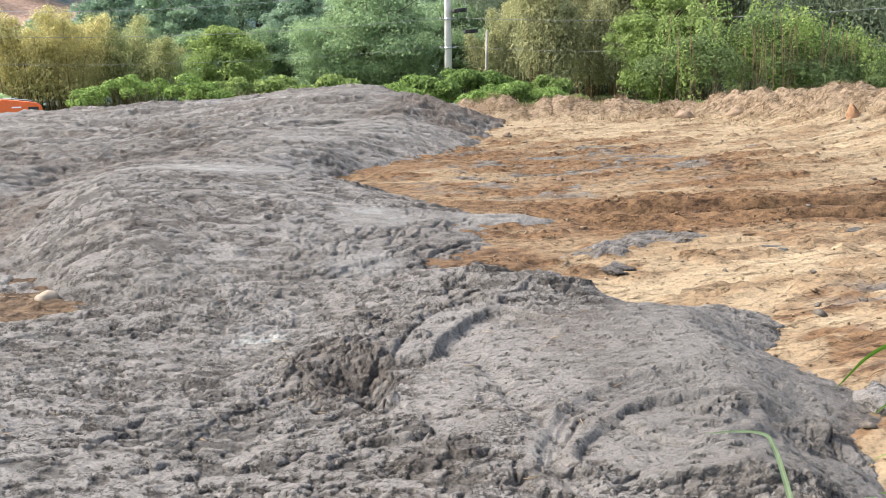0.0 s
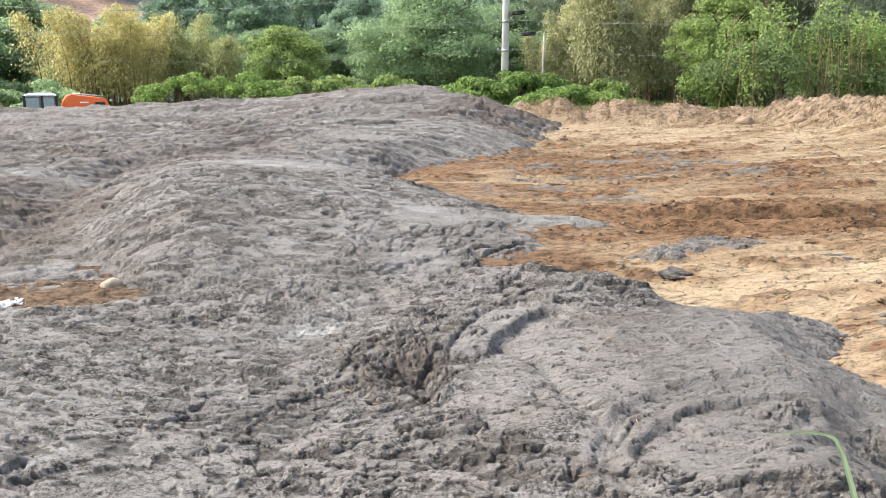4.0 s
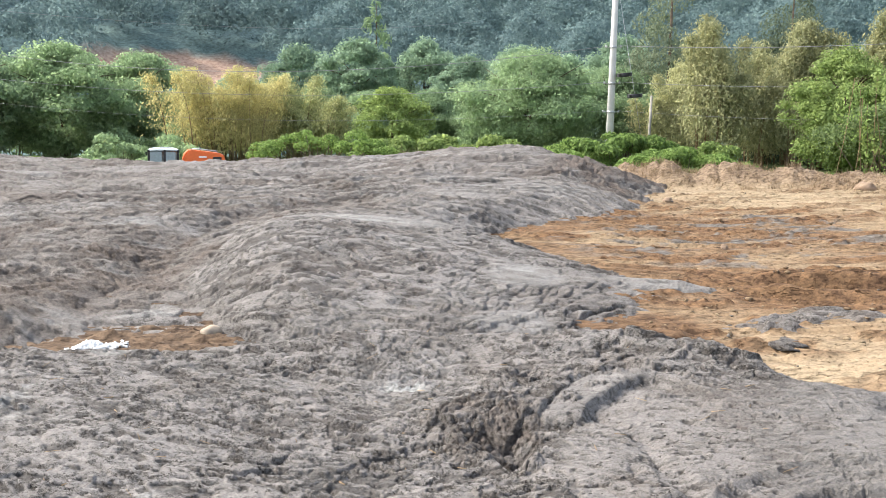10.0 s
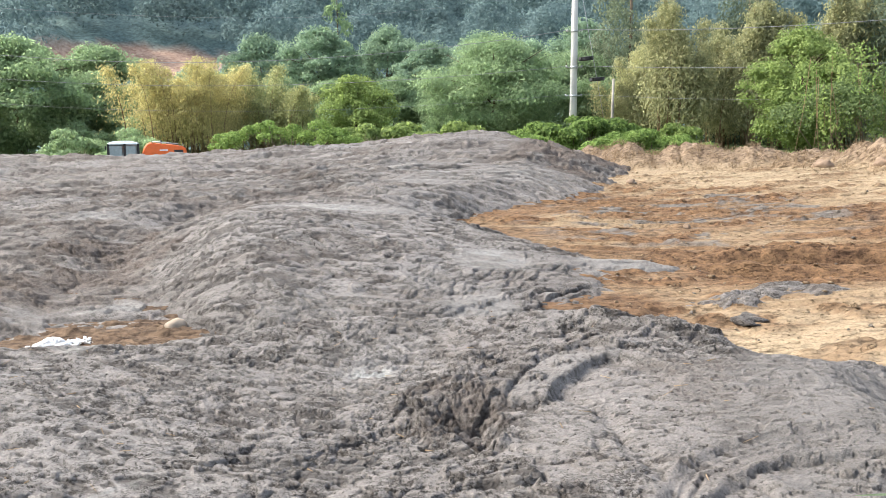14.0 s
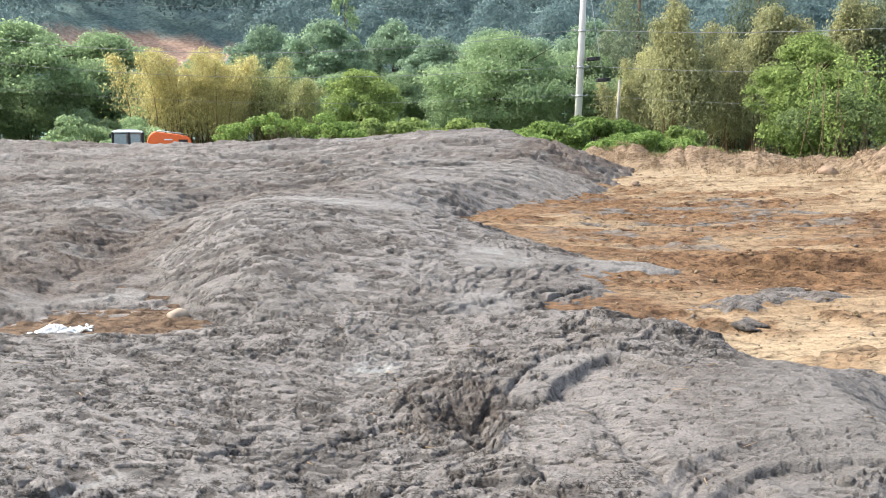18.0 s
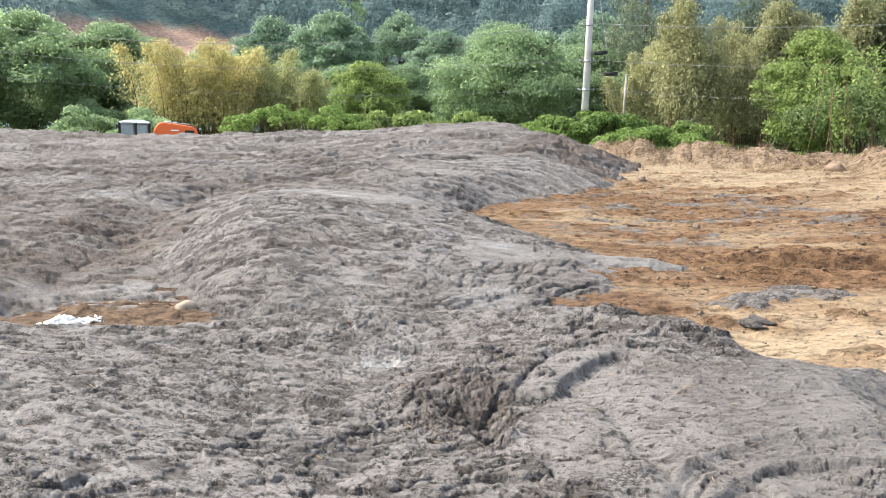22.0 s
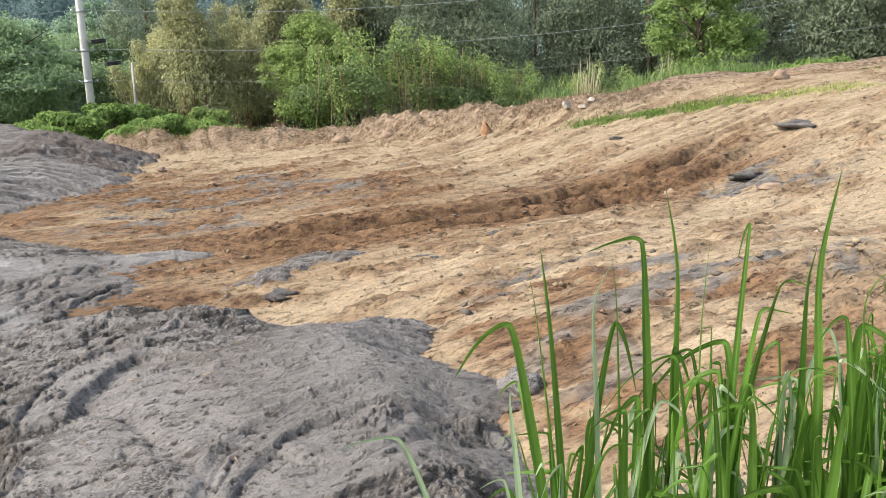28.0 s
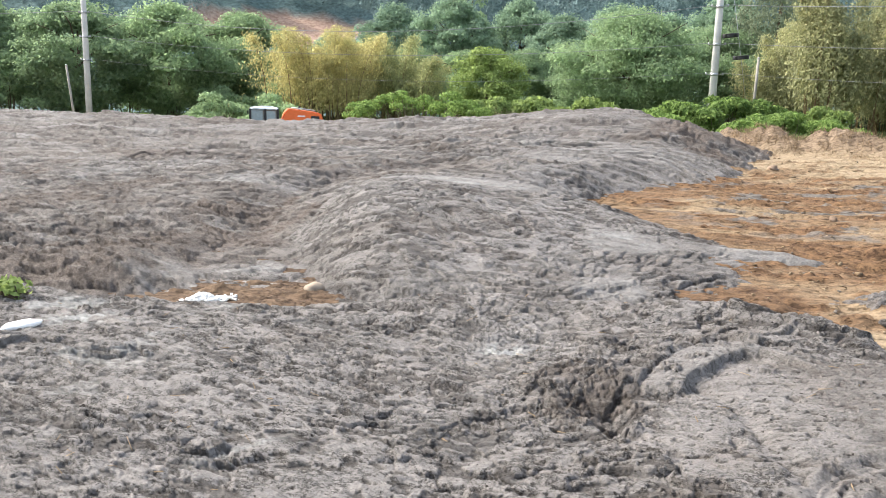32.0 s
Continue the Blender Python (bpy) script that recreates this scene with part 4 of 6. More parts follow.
lay("sludge_mound", *fan(-10, 50, 0.12, np.concatenate([np.arange(6.6, 16, 0.05), np.arange(16, 24, 0.055), np.arange(24, 45, 0.13), np.arange(45, 85, 3.0)]), np.arange(51, 88, 1.5)), back_heap,
    "wide grey sludge heap with brown soil rising to a broad crest", BACK)


SPILL = outline([(1.3, 9.35), (1.9, 9.95), (2.5, 10.0), (3.1, 9.85), (3.1, 9.45), (2.6, 9.1), (2.1, 8.85), (1.6, 8.85)])


def spill(x, y):
    d = inside(x, y, SPILL) + 0.8 * (fbm(x * 1.8, y * 3, 3, 86) - 0.5)
    z = field_surface(x, y)[0] - 0.05 + 0.11 * dome(d, 0.6) + 0.02 * (fbm(x * 4, y * 6, 3, 87) - 0.5) - 0.05 * cracks(x, y, 0.3, 88, 0.1)
    o = np.zeros_like(x)
    return z, d > -0.02, {"soil": 0.5 * step(0.5, 0.6, fbm(x * 4, y * 4, 3, 89)), "crust": o, "lime": o, "wet_shade": o + 0.12}


lay("sludge_mound", *np.meshgrid(np.arange(0.9, 3.7, 0.022), np.arange(8.3, 10.6, 0.022)), spill, "small flattened spill of grey sludge on the orange soil", SPILL)


# ---- clods ----
def lumps(name, xs, ys, zs, size, mat, label, category, seed, flat=0.6, tint=None):
    """Many small broken lumps, one irregular solid each."""
    rng = np.random.default_rng(seed)
    bm = bmesh.new()
    bmesh.ops.create_icosphere(bm, subdivisions=1, radius=1.0)
    base = np.array([v.co[:] for v in bm.verts])
    faces = np.array([[v.index for v in f.verts] for f in bm.faces])
    bm.free()
    n = len(xs)
    shape = base[None] * (0.3 + 1.1 * rng.random((n, len(base), 1))) * np.array([1, 1, flat]) * (0.7 + 0.7 * rng.random((n, 1, 3)))
    a = rng.random(n) * 6.283
    c, s = np.cos(a)[:, None], np.sin(a)[:, None]
    px, py = shape[:, :, 0] * c - shape[:, :, 1] * s, shape[:, :, 0] * s + shape[:, :, 1] * c
    k = np.asarray(size)[:, None]
    v = np.stack([px * k + xs[:, None], py * k + ys[:, None], shape[:, :, 2] * k + zs[:, None]], -1)
    f = (faces[None] + (np.arange(n) * len(base))[:, None, None]).reshape(-1, 3)
    ob = mesh_object(name, v.reshape(-1, 3), f, mat, None, False)
    for key in ("soil", "crust", "lime", "wet_shade", "damp", "grey", "litter", "green"):
        set_attr(ob, key, np.repeat(tint[key], len(base)) if tint and key in tint else np.zeros(n * len(base)))
    return tagged(ob, label, category, "", "stuff")


def clods_on(height, n, x0, x1, y0, y1, lo, hi, label, seed, where=None):
    rng = np.random.default_rng(seed)
    x, y = rng.uniform(x0, x1, n), rng.uniform(y0, y1, n)
    clump = fbm(x * 1.6, y * 1.6, 3, seed)
    ok = rng.random(n) < step(0.52, 0.68, clump) + 0.03
    z, keep, masks = height(x[ok], y[ok])
    ok2 = keep if where is None else keep & where(x[ok], y[ok])
    size = lo * (hi / lo) ** (rng.random(ok2.sum()) ** 2.8)
    lumps("clod_scatter", x[ok][ok2], y[ok][ok2], z[ok2] - size * 0.05, size, MUD, label, "clods", seed + 1, 0.6, {k: m[ok2] * (0.3 if k == "wet_shade" else 1.0) for k, m in masks.items()})


clods_on(front_heap, 7000, -8, 2.9, 2.6, 7.4, 0.004, 0.022, "small torn clods scattered on the foreground sludge", 101)
clods_on(middle_heap, 2500, -7.2, 1.3, 7.6, 17.5, 0.008, 0.035, "small torn clods scattered on the sludge mound", 103)
clods_on(back_heap, 4000, -22, 1.0, 7.0, 32, 0.015, 0.06, "clods scattered over the wide sludge heap", 105)


def field_clods():
    rng = np.random.default_rng(107)
    n = 26000
    x, y = rng.uniform(0.5, 15, n), 3.6 + 23.5 * rng.random(n) ** 1.6
    z, d, damp, broken = field_surface(x, y)
    ok = (d > -1.0) & (rng.random(n) < 0.08 + 0.75 * damp * step(0.4, 0.6, fbm(x * 1.5, y * 1.5, 3, 108)) + 0.25 * step(0.55, 0.65, fbm(x * 1.2, y * 1.8, 3, 109)))
    m = ok.sum()
    size = 0.010 * 4.6 ** (rng.random(m) ** 2.6)
    lumps("soil_clod_scatter", x[ok], y[ok], z[ok] + size * 0.15, size, SOIL, "crumbs and clods of brown soil strewn over the field", "clods", 110, 0.65,
          {"damp": np.clip(damp[ok] * 0.6 + 0.5 * rng.random(m), 0, 1), "grey": (rng.random(m) < 0.18) * 0.9})


field_clods()


def wet_soil_patch():
    """The strip of trodden brown soil left open between the heaps."""
    xs, ys = np.arange(-6.4, -3.4, 0.022), np.arange(6.6, 9.6, 0.022)
    x, y = np.meshgrid(xs, ys)
    z = field_surface(x, y)[0] + 0.012 + 0.05 * tattered(x, y, 0.3, 97) + 0.03 * tattered(x, y, 0.1, 98)
    d = 0.9 - np.abs(y - 8.0 - 0.55 * (x + 4.8)) + 0.3 * (fbm(x * 2, y * 2, 3, 99) - 0.5)
    f = grid_faces(len(xs), len(ys), d > 0)
    used = np.unique(f)
    back = np.zeros(x.size, np.int32)
    back[used] = np.arange(len(used))
    ob = mesh_object("soil_patch", np.stack([x.ravel(), y.ravel(), z.ravel()], 1)[used], back[f], SOIL, None, True)
    set_attr(ob, "damp", np.ones(len(used)))
    set_attr(ob, "mire", np.clip(0.55 + 0.6 * (fbm(x * 2.5, y * 2.5, 3, 104) - 0.3), 0, 1).ravel()[used])
    set_attr(ob, "litter", np.clip(0.5 + 0.5 * fbm(x * 3, y * 3, 3, 100), 0, 1).ravel()[used])
    tagged(ob, "trodden damp brown soil between the sludge heaps", "soil", "", "structure")


wet_soil_patch()
# ---- far hillside ----
def polar(az, d, z=0.0):
    return Vector((-d * math.sin(radians(az)), d * math.cos(radians(az)), z))


def hill_z(x, y):
    r = np.hypot(x, y)
    return 0.36 * np.clip(r - 95, 0, 400) + 6 * (fbm(x * 0.02, y * 0.02, 3, 81) - 0.5) * step(95, 140, r)


def make_hill():
    na, nr = 280, 140
    az, r = np.meshgrid(np.radians(np.linspace(-85, 85, na)), np.linspace(90, 420, nr))
    x, y = -r * np.sin(az), r * np.cos(az)
    a = np.degrees(az)
    bare = step(0.22, 0.36, bell(a, r, 29.0, 125, 5.6, 7.5) + 0.3 * (fbm(a * 0.7, r * 0.25, 3, 83) - 0.5))
    z = hill_z(x, y) - 0.3 + (1 - bare) * step(105, 118, r) * 3.2 * (1 - ridged(x * 0.17, y * 0.17, 3, 84))
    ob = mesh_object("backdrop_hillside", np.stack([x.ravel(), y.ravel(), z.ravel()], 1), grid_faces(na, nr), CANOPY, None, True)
    set_attr(ob, "bare", bare)
    tagged(ob, "steep wooded hillside with a bare reddish landslip", "hillside", "", "structure")


def leaf_cloud(name, centre, normal, size, mat, parent=None, long=1.0, droop=0.0, seed=0, label=""):
    """Many small folded leaves, one diamond each."""
    rng = np.random.default_rng(seed)
    n = len(centre)
    size = np.broadcast_to(size, n)[:, None] * (0.65 + 0.7 * rng.random((n, 1)))
    nrm = normal + rng.normal(0, 0.55, (n, 3))
    nrm /= np.linalg.norm(nrm, axis=1, keepdims=True) + 1e-9
    t = rng.normal(0, 1, (n, 3)) + np.array([0, 0, -droop])
    t -= nrm * (t * nrm).sum(1, keepdims=True)
    t /= np.linalg.norm(t, axis=1, keepdims=True) + 1e-9
    b = np.cross(nrm, t)
    v = np.stack([centre - t * size * 0.5 * long, centre + b * size * 0.38 + nrm * size * 0.1, centre + t * size * 0.5 * long - nrm * size * 0.12, centre - b * size * 0.38 + nrm * size * 0.1], 1)
    return mesh_object(name, v.reshape(-1, 3), np.arange(n * 4).reshape(n, 4), mat, parent, False, label)


def sphere_points(n, rng):
    p = rng.normal(0, 1, (n, 3))
    return p / np.linalg.norm(p, axis=1, keepdims=True)


def lobed(lobes, per, rng, under=0.35, loose=0.33):
    """Points and outward directions on the shells of many lobes (x, y, z, r, squash)."""
    cs, ns = [], []
    for x, y, z, r, q in lobes:
        n = max(8, int(per * r * r))
        p = sphere_points(n, rng)
        p[:, 2] = np.where((p[:, 2] < 0) & (rng.random(n) > under), -p[:, 2], p[:, 2])
        rad = r * (1.05 - loose + loose * 1.2 * rng.random((n, 1)))
        cs.append(np.array([x, y, z]) + p * rad * np.array([1, 1, q]))
        ns.append(p)
    return np.concatenate(cs), np.concatenate(ns)


def hill_forest():
    rng = np.random.default_rng(5)
    lobes = []
    for ring in range(14):
        r0 = 118 + ring * 6.2
        for a in np.arange(-16, 56, math.degrees(5.6 / r0)):
            a2, r = a + rng.normal(0, 0.8), r0 + rng.normal(0, 2.0)
            if bell(a2, r, 29.0, 122, 6.0, 9) > 0.36:
                continue
            x, y = -r * math.sin(radians(a2)), r * math.cos(radians(a2))
            s = rng.uniform(2.4, 4.0)
            z = float(hill_z(np.array(x), np.array(y)))
            lobes.append((x, y, z + s * 1.3, s, rng.uniform(0.9, 1.7)))
            lobes.append((x + rng.normal(0, 1.4), y + rng.normal(0, 1.4), z + s * 1.9, s * 0.7, 1.1))
    c, n = lobed(lobes, 40, rng, 0.05)
    ob = leaf_cloud("hill_forest", c, n, 0.42, L_HAZY_HILL, None, 1.2, 0, 6)
    tagged(ob, "dense dark green woods covering the distant hillside", "forest", "", "stuff")


make_hill()
hill_forest()


# ---- trees ----
def limbs(bm, base, top, spread_r, count, rng, r0):
    for k in range(count):
        a = 2 * math.pi * (k + rng.random() * 0.6) / count
        s = 0.35 + 0.4 * rng.random()
        p = base.lerp(top, s)
        q = p + Vector((math.cos(a) * spread_r, math.sin(a) * spread_r, spread_r * (0.4 + 0.5 * rng.random())))
        m = p.lerp(q, 0.5) + Vector((0, 0, 0.15 * spread_r))
        tube([p, m, q], [r0 * 0.5, r0 * 0.33, r0 * 0.1], 5, bm)


def broad_tree(height, radius, mat, leaf, density, seed, label, bark=BARK, low=0.25, squash=0.8):
    """A round-crowned tree with lobed foliage."""
    rng = np.random.default_rng(seed)
    t = thing("tree", Matrix(), label, "tree")
    r0 = height * 0.019
    path = [Vector((0, 0, -0.3))]
    for k in range(1, 5):
        path.append(Vector((rng.normal(0, 0.12), rng.normal(0, 0.12), height * 0.78 * k / 4)))
    bm = tube(path, [r0 * 1.25, r0, r0 * 0.8, r0 * 0.55, r0 * 0.2], 8)
    limbs(bm, path[1], path[4], radius * 0.75, 7, rng, r0)
    part("trunk", bm, bark, t, "", True)
    lobes = []
    for k in range(124):
        p = sphere_points(1, rng)[0]
        s = rng.uniform(0.4, 1.02)
        z = low + (1 - low) * (0.5 + 0.44 * p[2])
        w = math.sqrt(max(0.12, 1 - (2 * (z - low) / (1 - low) - 0.85) ** 2 * 0.75))
        lobes.append((p[0] * radius * s * w, p[1] * radius * s * w, height * z, radius * rng.uniform(0.13, 0.29), squash * rng.uniform(0.85, 1.25)))
    c, n = lobed(lobes, density, rng, 0.35, 0.75)
    n[:, 2] += 0.2
    leaf_cloud("crown", c, n, leaf, mat, t, 1.25, 0.3, seed)
    return t


def conifer(height, radius, mat, leaf, density, seed, label, low=0.12, bark=BARK, ragged=0.25):
    """A tapering tree of drooping tiers."""
    rng = np.random.default_rng(seed)
    t = thing("tree", Matrix(), label, "tree")
    r0 = height * 0.011
    part("trunk", tube([(0, 0, -0.3), (rng.normal(0, 0.1), rng.normal(0, 0.1), height * 0.5), (0, 0, height * 0.97)], [r0, r0 * 0.7, r0 * 0.12], 7), bark, t, "", True)
    lobes = []
    z = low
    while z < 0.985:
        w = radius * (1 - (z - low) / (1 - low)) ** 0.8 + 0.12 * radius
        for k in range(max(2, int(5 * w / radius + 1))):
            a = rng.random() * 6.283
            rr = w * rng.uniform(0.35, 0.9)
            lobes.append((math.cos(a) * rr, math.sin(a) * rr, height * (z + rng.normal(0, 0.02)), max(0.25, w * rng.uniform(0.25, 0.25 + ragged)), 1.15))
        z += 0.06
    c, n = lobed(lobes, density, rng, 0.6)
    leaf_cloud("crown", c, n, leaf, mat, t, 2.4, 1.2, seed)
    return t


def bamboo_clump(height, width, mat, leaf, density, seed, label, culms=30, wide=1.0):
    """Arching culms with feathery drooping plumes."""
    rng = np.random.default_rng(seed)
    t = thing("bamboo_clump", Matrix(), label, "bamboo")
    cs, ns = [], []
    for k in range(culms):
        bx, by = rng.normal(0, width * 0.2), rng.normal(0, width * 0.14)
        a = math.atan2(by, bx) + rng.normal(0, 0.5)
        h = height * rng.uniform(0.45, 1.0)
        lean = rng.uniform(0.06, 0.26) * width
        pts = [Vector((bx + math.cos(a) * lean * s ** 2.2, by + math.sin(a) * lean * s ** 2.2, h * (s - 0.13 * s ** 4))) for s in np.linspace(0, 1, 7)]
        part("culm", tube(pts, np.linspace(0.05, 0.008, 7), 5), L_STRAW, t, "", True)
        for j in range(int(density)):
            s = rng.uniform(0.18, 1.0) ** 0.7
            i = min(int(s * 6), 5)
            p = pts[i].lerp(pts[i + 1], s * 6 - i)
            off = rng.normal(0, 1, 3) * np.array([0.62, 0.62, 0.38]) * wide * (1.25 - s)
            cs.append((p.x + off[0], p.y + off[1], max(0.1, p.z + off[2])))
            ns.append(off + np.array([0, 0, 0.5]))
    leaf_cloud("foliage", np.array(cs), np.array(ns), leaf, mat, t, 2.2, 1.6, seed)
    return t


def bush(width, depth, height, mat, leaf, density, seed, label, name="bush", long=1.2, droop=0.2):
    """A low mound of tangled leaves on thin stems."""
    rng = np.random.default_rng(seed)
    t = thing(name, Matrix(), label, name.replace("_", " "))
    bm = bmesh.new()
    lobes = []
    for k in range(max(20, int(width * depth * 3.6 / height))):
        x, y = rng.uniform(-0.5, 0.5) * width, rng.uniform(-0.5, 0.5) * depth
        e = max(0.0, 1 - (2 * x / width) ** 2 * 0.8 - (2 * y / depth) ** 2 * 0.6)
        h = height * (0.25 + 0.6 * e * rng.uniform(0.6, 1.0))
        r = height * rng.uniform(0.14, 0.30)
        lobes.append((x, y, h, r, 0.7))
        tube([(x * 0.6, y * 0.6, -0.1), (x * 0.85, y * 0.85, h * 0.6), (x, y, h)], [0.03, 0.02, 0.008], 5, bm)
    tagged(part("stem_tangle", bm, BARK, t, "", True), kind="stuff")
    c, n = lobed(lobes, density, rng)
    c[:, 2] = np.maximum(c[:, 2], 0.03)
    leaf_cloud("foliage", c, n, leaf, mat, t, long, droop, seed)
    return t


def place(t, az, d, z=0.0, turn=0.0, scale=1.0):
    t.matrix_basis = Matrix.Translation(polar(az, d, z)) @ pose(0, 0, 0, 0, 0, turn) @ Matrix.Scale(scale, 4)
    return t


def again(t, az, d, z=0.0, turn=0.0, scale=1.0):
    return copy_thing(t, Matrix.Translation(polar(az, d, z)) @ pose(0, 0, 0, 0, 0, turn) @ Matrix.Scale(scale, 4))


oak = place(broad_tree(8.0, 4.8, L_HAZY_BROAD, 0.165, 470, 21, "broad round-crowned green tree beyond the heap", low=0.04), 36.0, 62, -0.2)
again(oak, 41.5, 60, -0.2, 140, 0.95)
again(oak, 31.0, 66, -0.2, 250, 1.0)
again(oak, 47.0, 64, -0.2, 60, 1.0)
dome_tree = place(broad_tree(7.6, 5.2, L_HAZY_BROAD, 0.15, 420, 22, "wide dome-shaped olive-green tree behind the utility pole", low=0.1), 5.0, 58, 0.0)
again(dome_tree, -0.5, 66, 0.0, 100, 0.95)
light_tree = place(broad_tree(5.4, 2.5, L_FRESH, 0.13, 700, 23, "small bright green tree at the field edge", low=0.02), 14.6, 54, 0.0)
tall_tree = place(broad_tree(12, 4.6, L_HAZY_TALL, 0.23, 210, 24, "tall dark green tree at the foot of the hill"), 17, 88, 0.0)
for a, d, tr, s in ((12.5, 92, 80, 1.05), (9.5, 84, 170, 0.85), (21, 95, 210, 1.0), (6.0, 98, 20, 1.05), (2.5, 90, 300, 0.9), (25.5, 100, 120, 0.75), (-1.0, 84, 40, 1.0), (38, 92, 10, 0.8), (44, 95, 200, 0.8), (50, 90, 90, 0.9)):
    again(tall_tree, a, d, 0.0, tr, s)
spire = place(conifer(17.5, 3.0, L_HAZY_BROAD, 0.32, 90, 25, "tall spire-shaped conifer below the hill"), 15.8, 94, 0.0)
yellow = place(bamboo_clump(7.4, 7.4, L_YELLOW, 0.085, 1150, 26, "arching clump of yellowing bamboo", 46, 1.3), 25.5, 55, 0.0)
place(bamboo_clump(7.0, 6.6, L_OLIVE, 0.09, 1100, 29, "olive-green clump of arching bamboo beside the yellow one", 36, 1.3), 20.6, 57, 0.0)
plumes = place(bamboo_clump(11.4, 3.8, L_CEDAR, 0.105, 1500, 27, "tall feathery brown-green bamboo at the edge of the woods", 20, 1.45), -7.4, 54, 0.0)
for k, (a, d, s) in enumerate(((-12.4, 55, 0.95), (-15.9, 54, 1.0), (-4.2, 60, 0.78), (-9.9, 58, 0.82), (-14.2, 59, 0.86), (-18.6, 56, 0.95), (-6.0, 64, 0.95), (-11.2, 66, 1.12), (-17.2, 63, 1.1), (-21.5, 60, 1.0))):
    again(plumes, a, d, 0.0, 70 + 63 * k, s)
wood_a = place(conifer(14.0, 2.8, L_WOODS, 0.115, 250, 37, "dark grey-green conifer in the woods", low=0.03, ragged=0.3), -19.5, 55, 0.0)
wood_b = place(conifer(13.0, 3.2, L_WOODS, 0.115, 250, 38, "ragged dark grey-green conifer in the woods", low=0.03, ragged=0.45), -23.0, 52, 0.0)
for k, a in enumerate(np.arange(-26, -64, -3.8)):
    again(wood_a if k % 2 else wood_b, a, 52 + (k * 7) % 9, 0.0, k * 77, 0.95 + 0.12 * ((k * 5) % 4) / 3)
for k, a in enumerate(np.arange(-4, -58, -7.5)):
    again(wood_b if k % 2 else wood_a, a, 66 + (k * 5) % 8, 0.0, k * 57, 1.25)
for k, a in enumerate(np.arange(-22, -62, -4.3)):
    again(wood_b if k % 2 else wood_a, a, 60 + (k * 3) % 5, 0.0, 40 + k * 91, 1.1)

def thicket(width, depth, height, seed, label):
    """A tangle of shrubs draped with creepers, with bare stems showing."""
    t = bush(width, depth, height, L_DEEP, 0.10, 760, seed, label, "vine_thicket")
    rng = np.random.default_rng(seed + 1)
    lobes = [(rng.uniform(-0.45, 0.45) * width, rng.uniform(-0.55, 0.1) * depth, height * rng.uniform(0.2, 0.95), height * rng.uniform(0.06, 0.15), 1.9) for k in range(26)]
    c, n = lobed(lobes, 800, rng, 0.8)
    leaf_cloud("creeper", c, n, 0.11, L_FRESH, t, 1.3, 0.8, seed + 2, "bright green hanging creeper")
    lobes = [(rng.uniform(-0.45, 0.45) * width, rng.uniform(-0.6, 0.0) * depth, height * rng.uniform(0.3, 0.9), height * rng.uniform(0.05, 0.12), 2.4) for k in range(16)]
    c, n = lobed(lobes, 700, rng, 0.8)
    leaf_cloud("creeper", c, n, 0.085, L_KUDZU, t, 1.3, 0.8, seed + 3, "darker green hanging creeper")
    bm = bmesh.new()
    for k in range(46):
        x, y = rng.uniform(-0.45, 0.45) * width, rng.uniform(-0.55, -0.2) * depth
        h = height * rng.uniform(0.5, 0.95)
        tube([(x, y, h), (x + rng.normal(0, 0.15), y - 0.2, h * 0.5), (x + rng.normal(0, 0.3), y - 0.25, 0)], 0.012, 4, bm)
    tagged(part("vine_tangle", bm, L_STRAW, t, "dry hanging vine stems"), kind="stuff")
    return t


vines = place(thicket(6.5, 3.5, 4.0, 31, "thicket overgrown with hanging vines behind the bank"), -19.3, 34, 0.5)
again(vines, -23.0, 35, 0.4, 20, 0.85)
bright = place(broad_tree(5.6, 2.3, L_FRESH, 0.10, 1100, 34, "bright green tree standing in the thicket", low=0.05), -14.8, 38, 0.35)
bank_tree = place(broad_tree(6.2, 1.75, L_TREE, 0.10, 1150, 39, "dense mid-green tree standing behind the soil bank", low=0.03), -40.8, 29, 0.35)
for k, (a, d, s) in enumerate(((-27.0, 36, 0.7), (-31.0, 35, 0.55), (-35, 34, 0.6), (-38.0, 31, 0.5), (-62, 28, 0.6))):
    again(vines, a, d, 0.35, 70 + 50 * k, s)
kudzu = place(bush(7.2, 3.0, 2.0, L_KUDZU, 0.12, 1000, 32, "low mat of bright green creeper behind the heap", "creeper_mat"), 19.6, 41.5, 0.45)
pole_bush = place(bush(6.5, 3.0, 2.0, L_KUDZU, 0.105, 1250, 33, "dense green creeper at the foot of the utility pole", "creeper_mat", 2.2, 0.5), -1.0, 35.5, 0.45)
for k, a in enumerate((-44.5, -48.5, -52.5, -57)):
    again(pole_bush, a, 26.5, 0.4, 25 + 70 * k, 1.05 + 0.12 * (k % 2))
again(pole_bush, -5.2, 33.0, 0.25, 180, 0.8)
again(pole_bush, 1.8, 36.5, 0.5, 90, 0.85)
again(pole_bush, 5.2, 38.5, 0.25, 30, 0.75)
shrub = place(bush(3.2, 2.6, 2.4, L_HAZY_BROAD, 0.14, 640, 35, "rounded green shrub below the trees"), 29.0, 48, -0.4)
again(shrub, 33.0, 50, -0.4, 60, 1.0)
yellow_shrub = place(bush(2.4, 2.0, 1.8, L_FRESH, 0.14, 800, 36, "yellow-green shrub behind the heap crest"), 8.5, 42, 0.3)
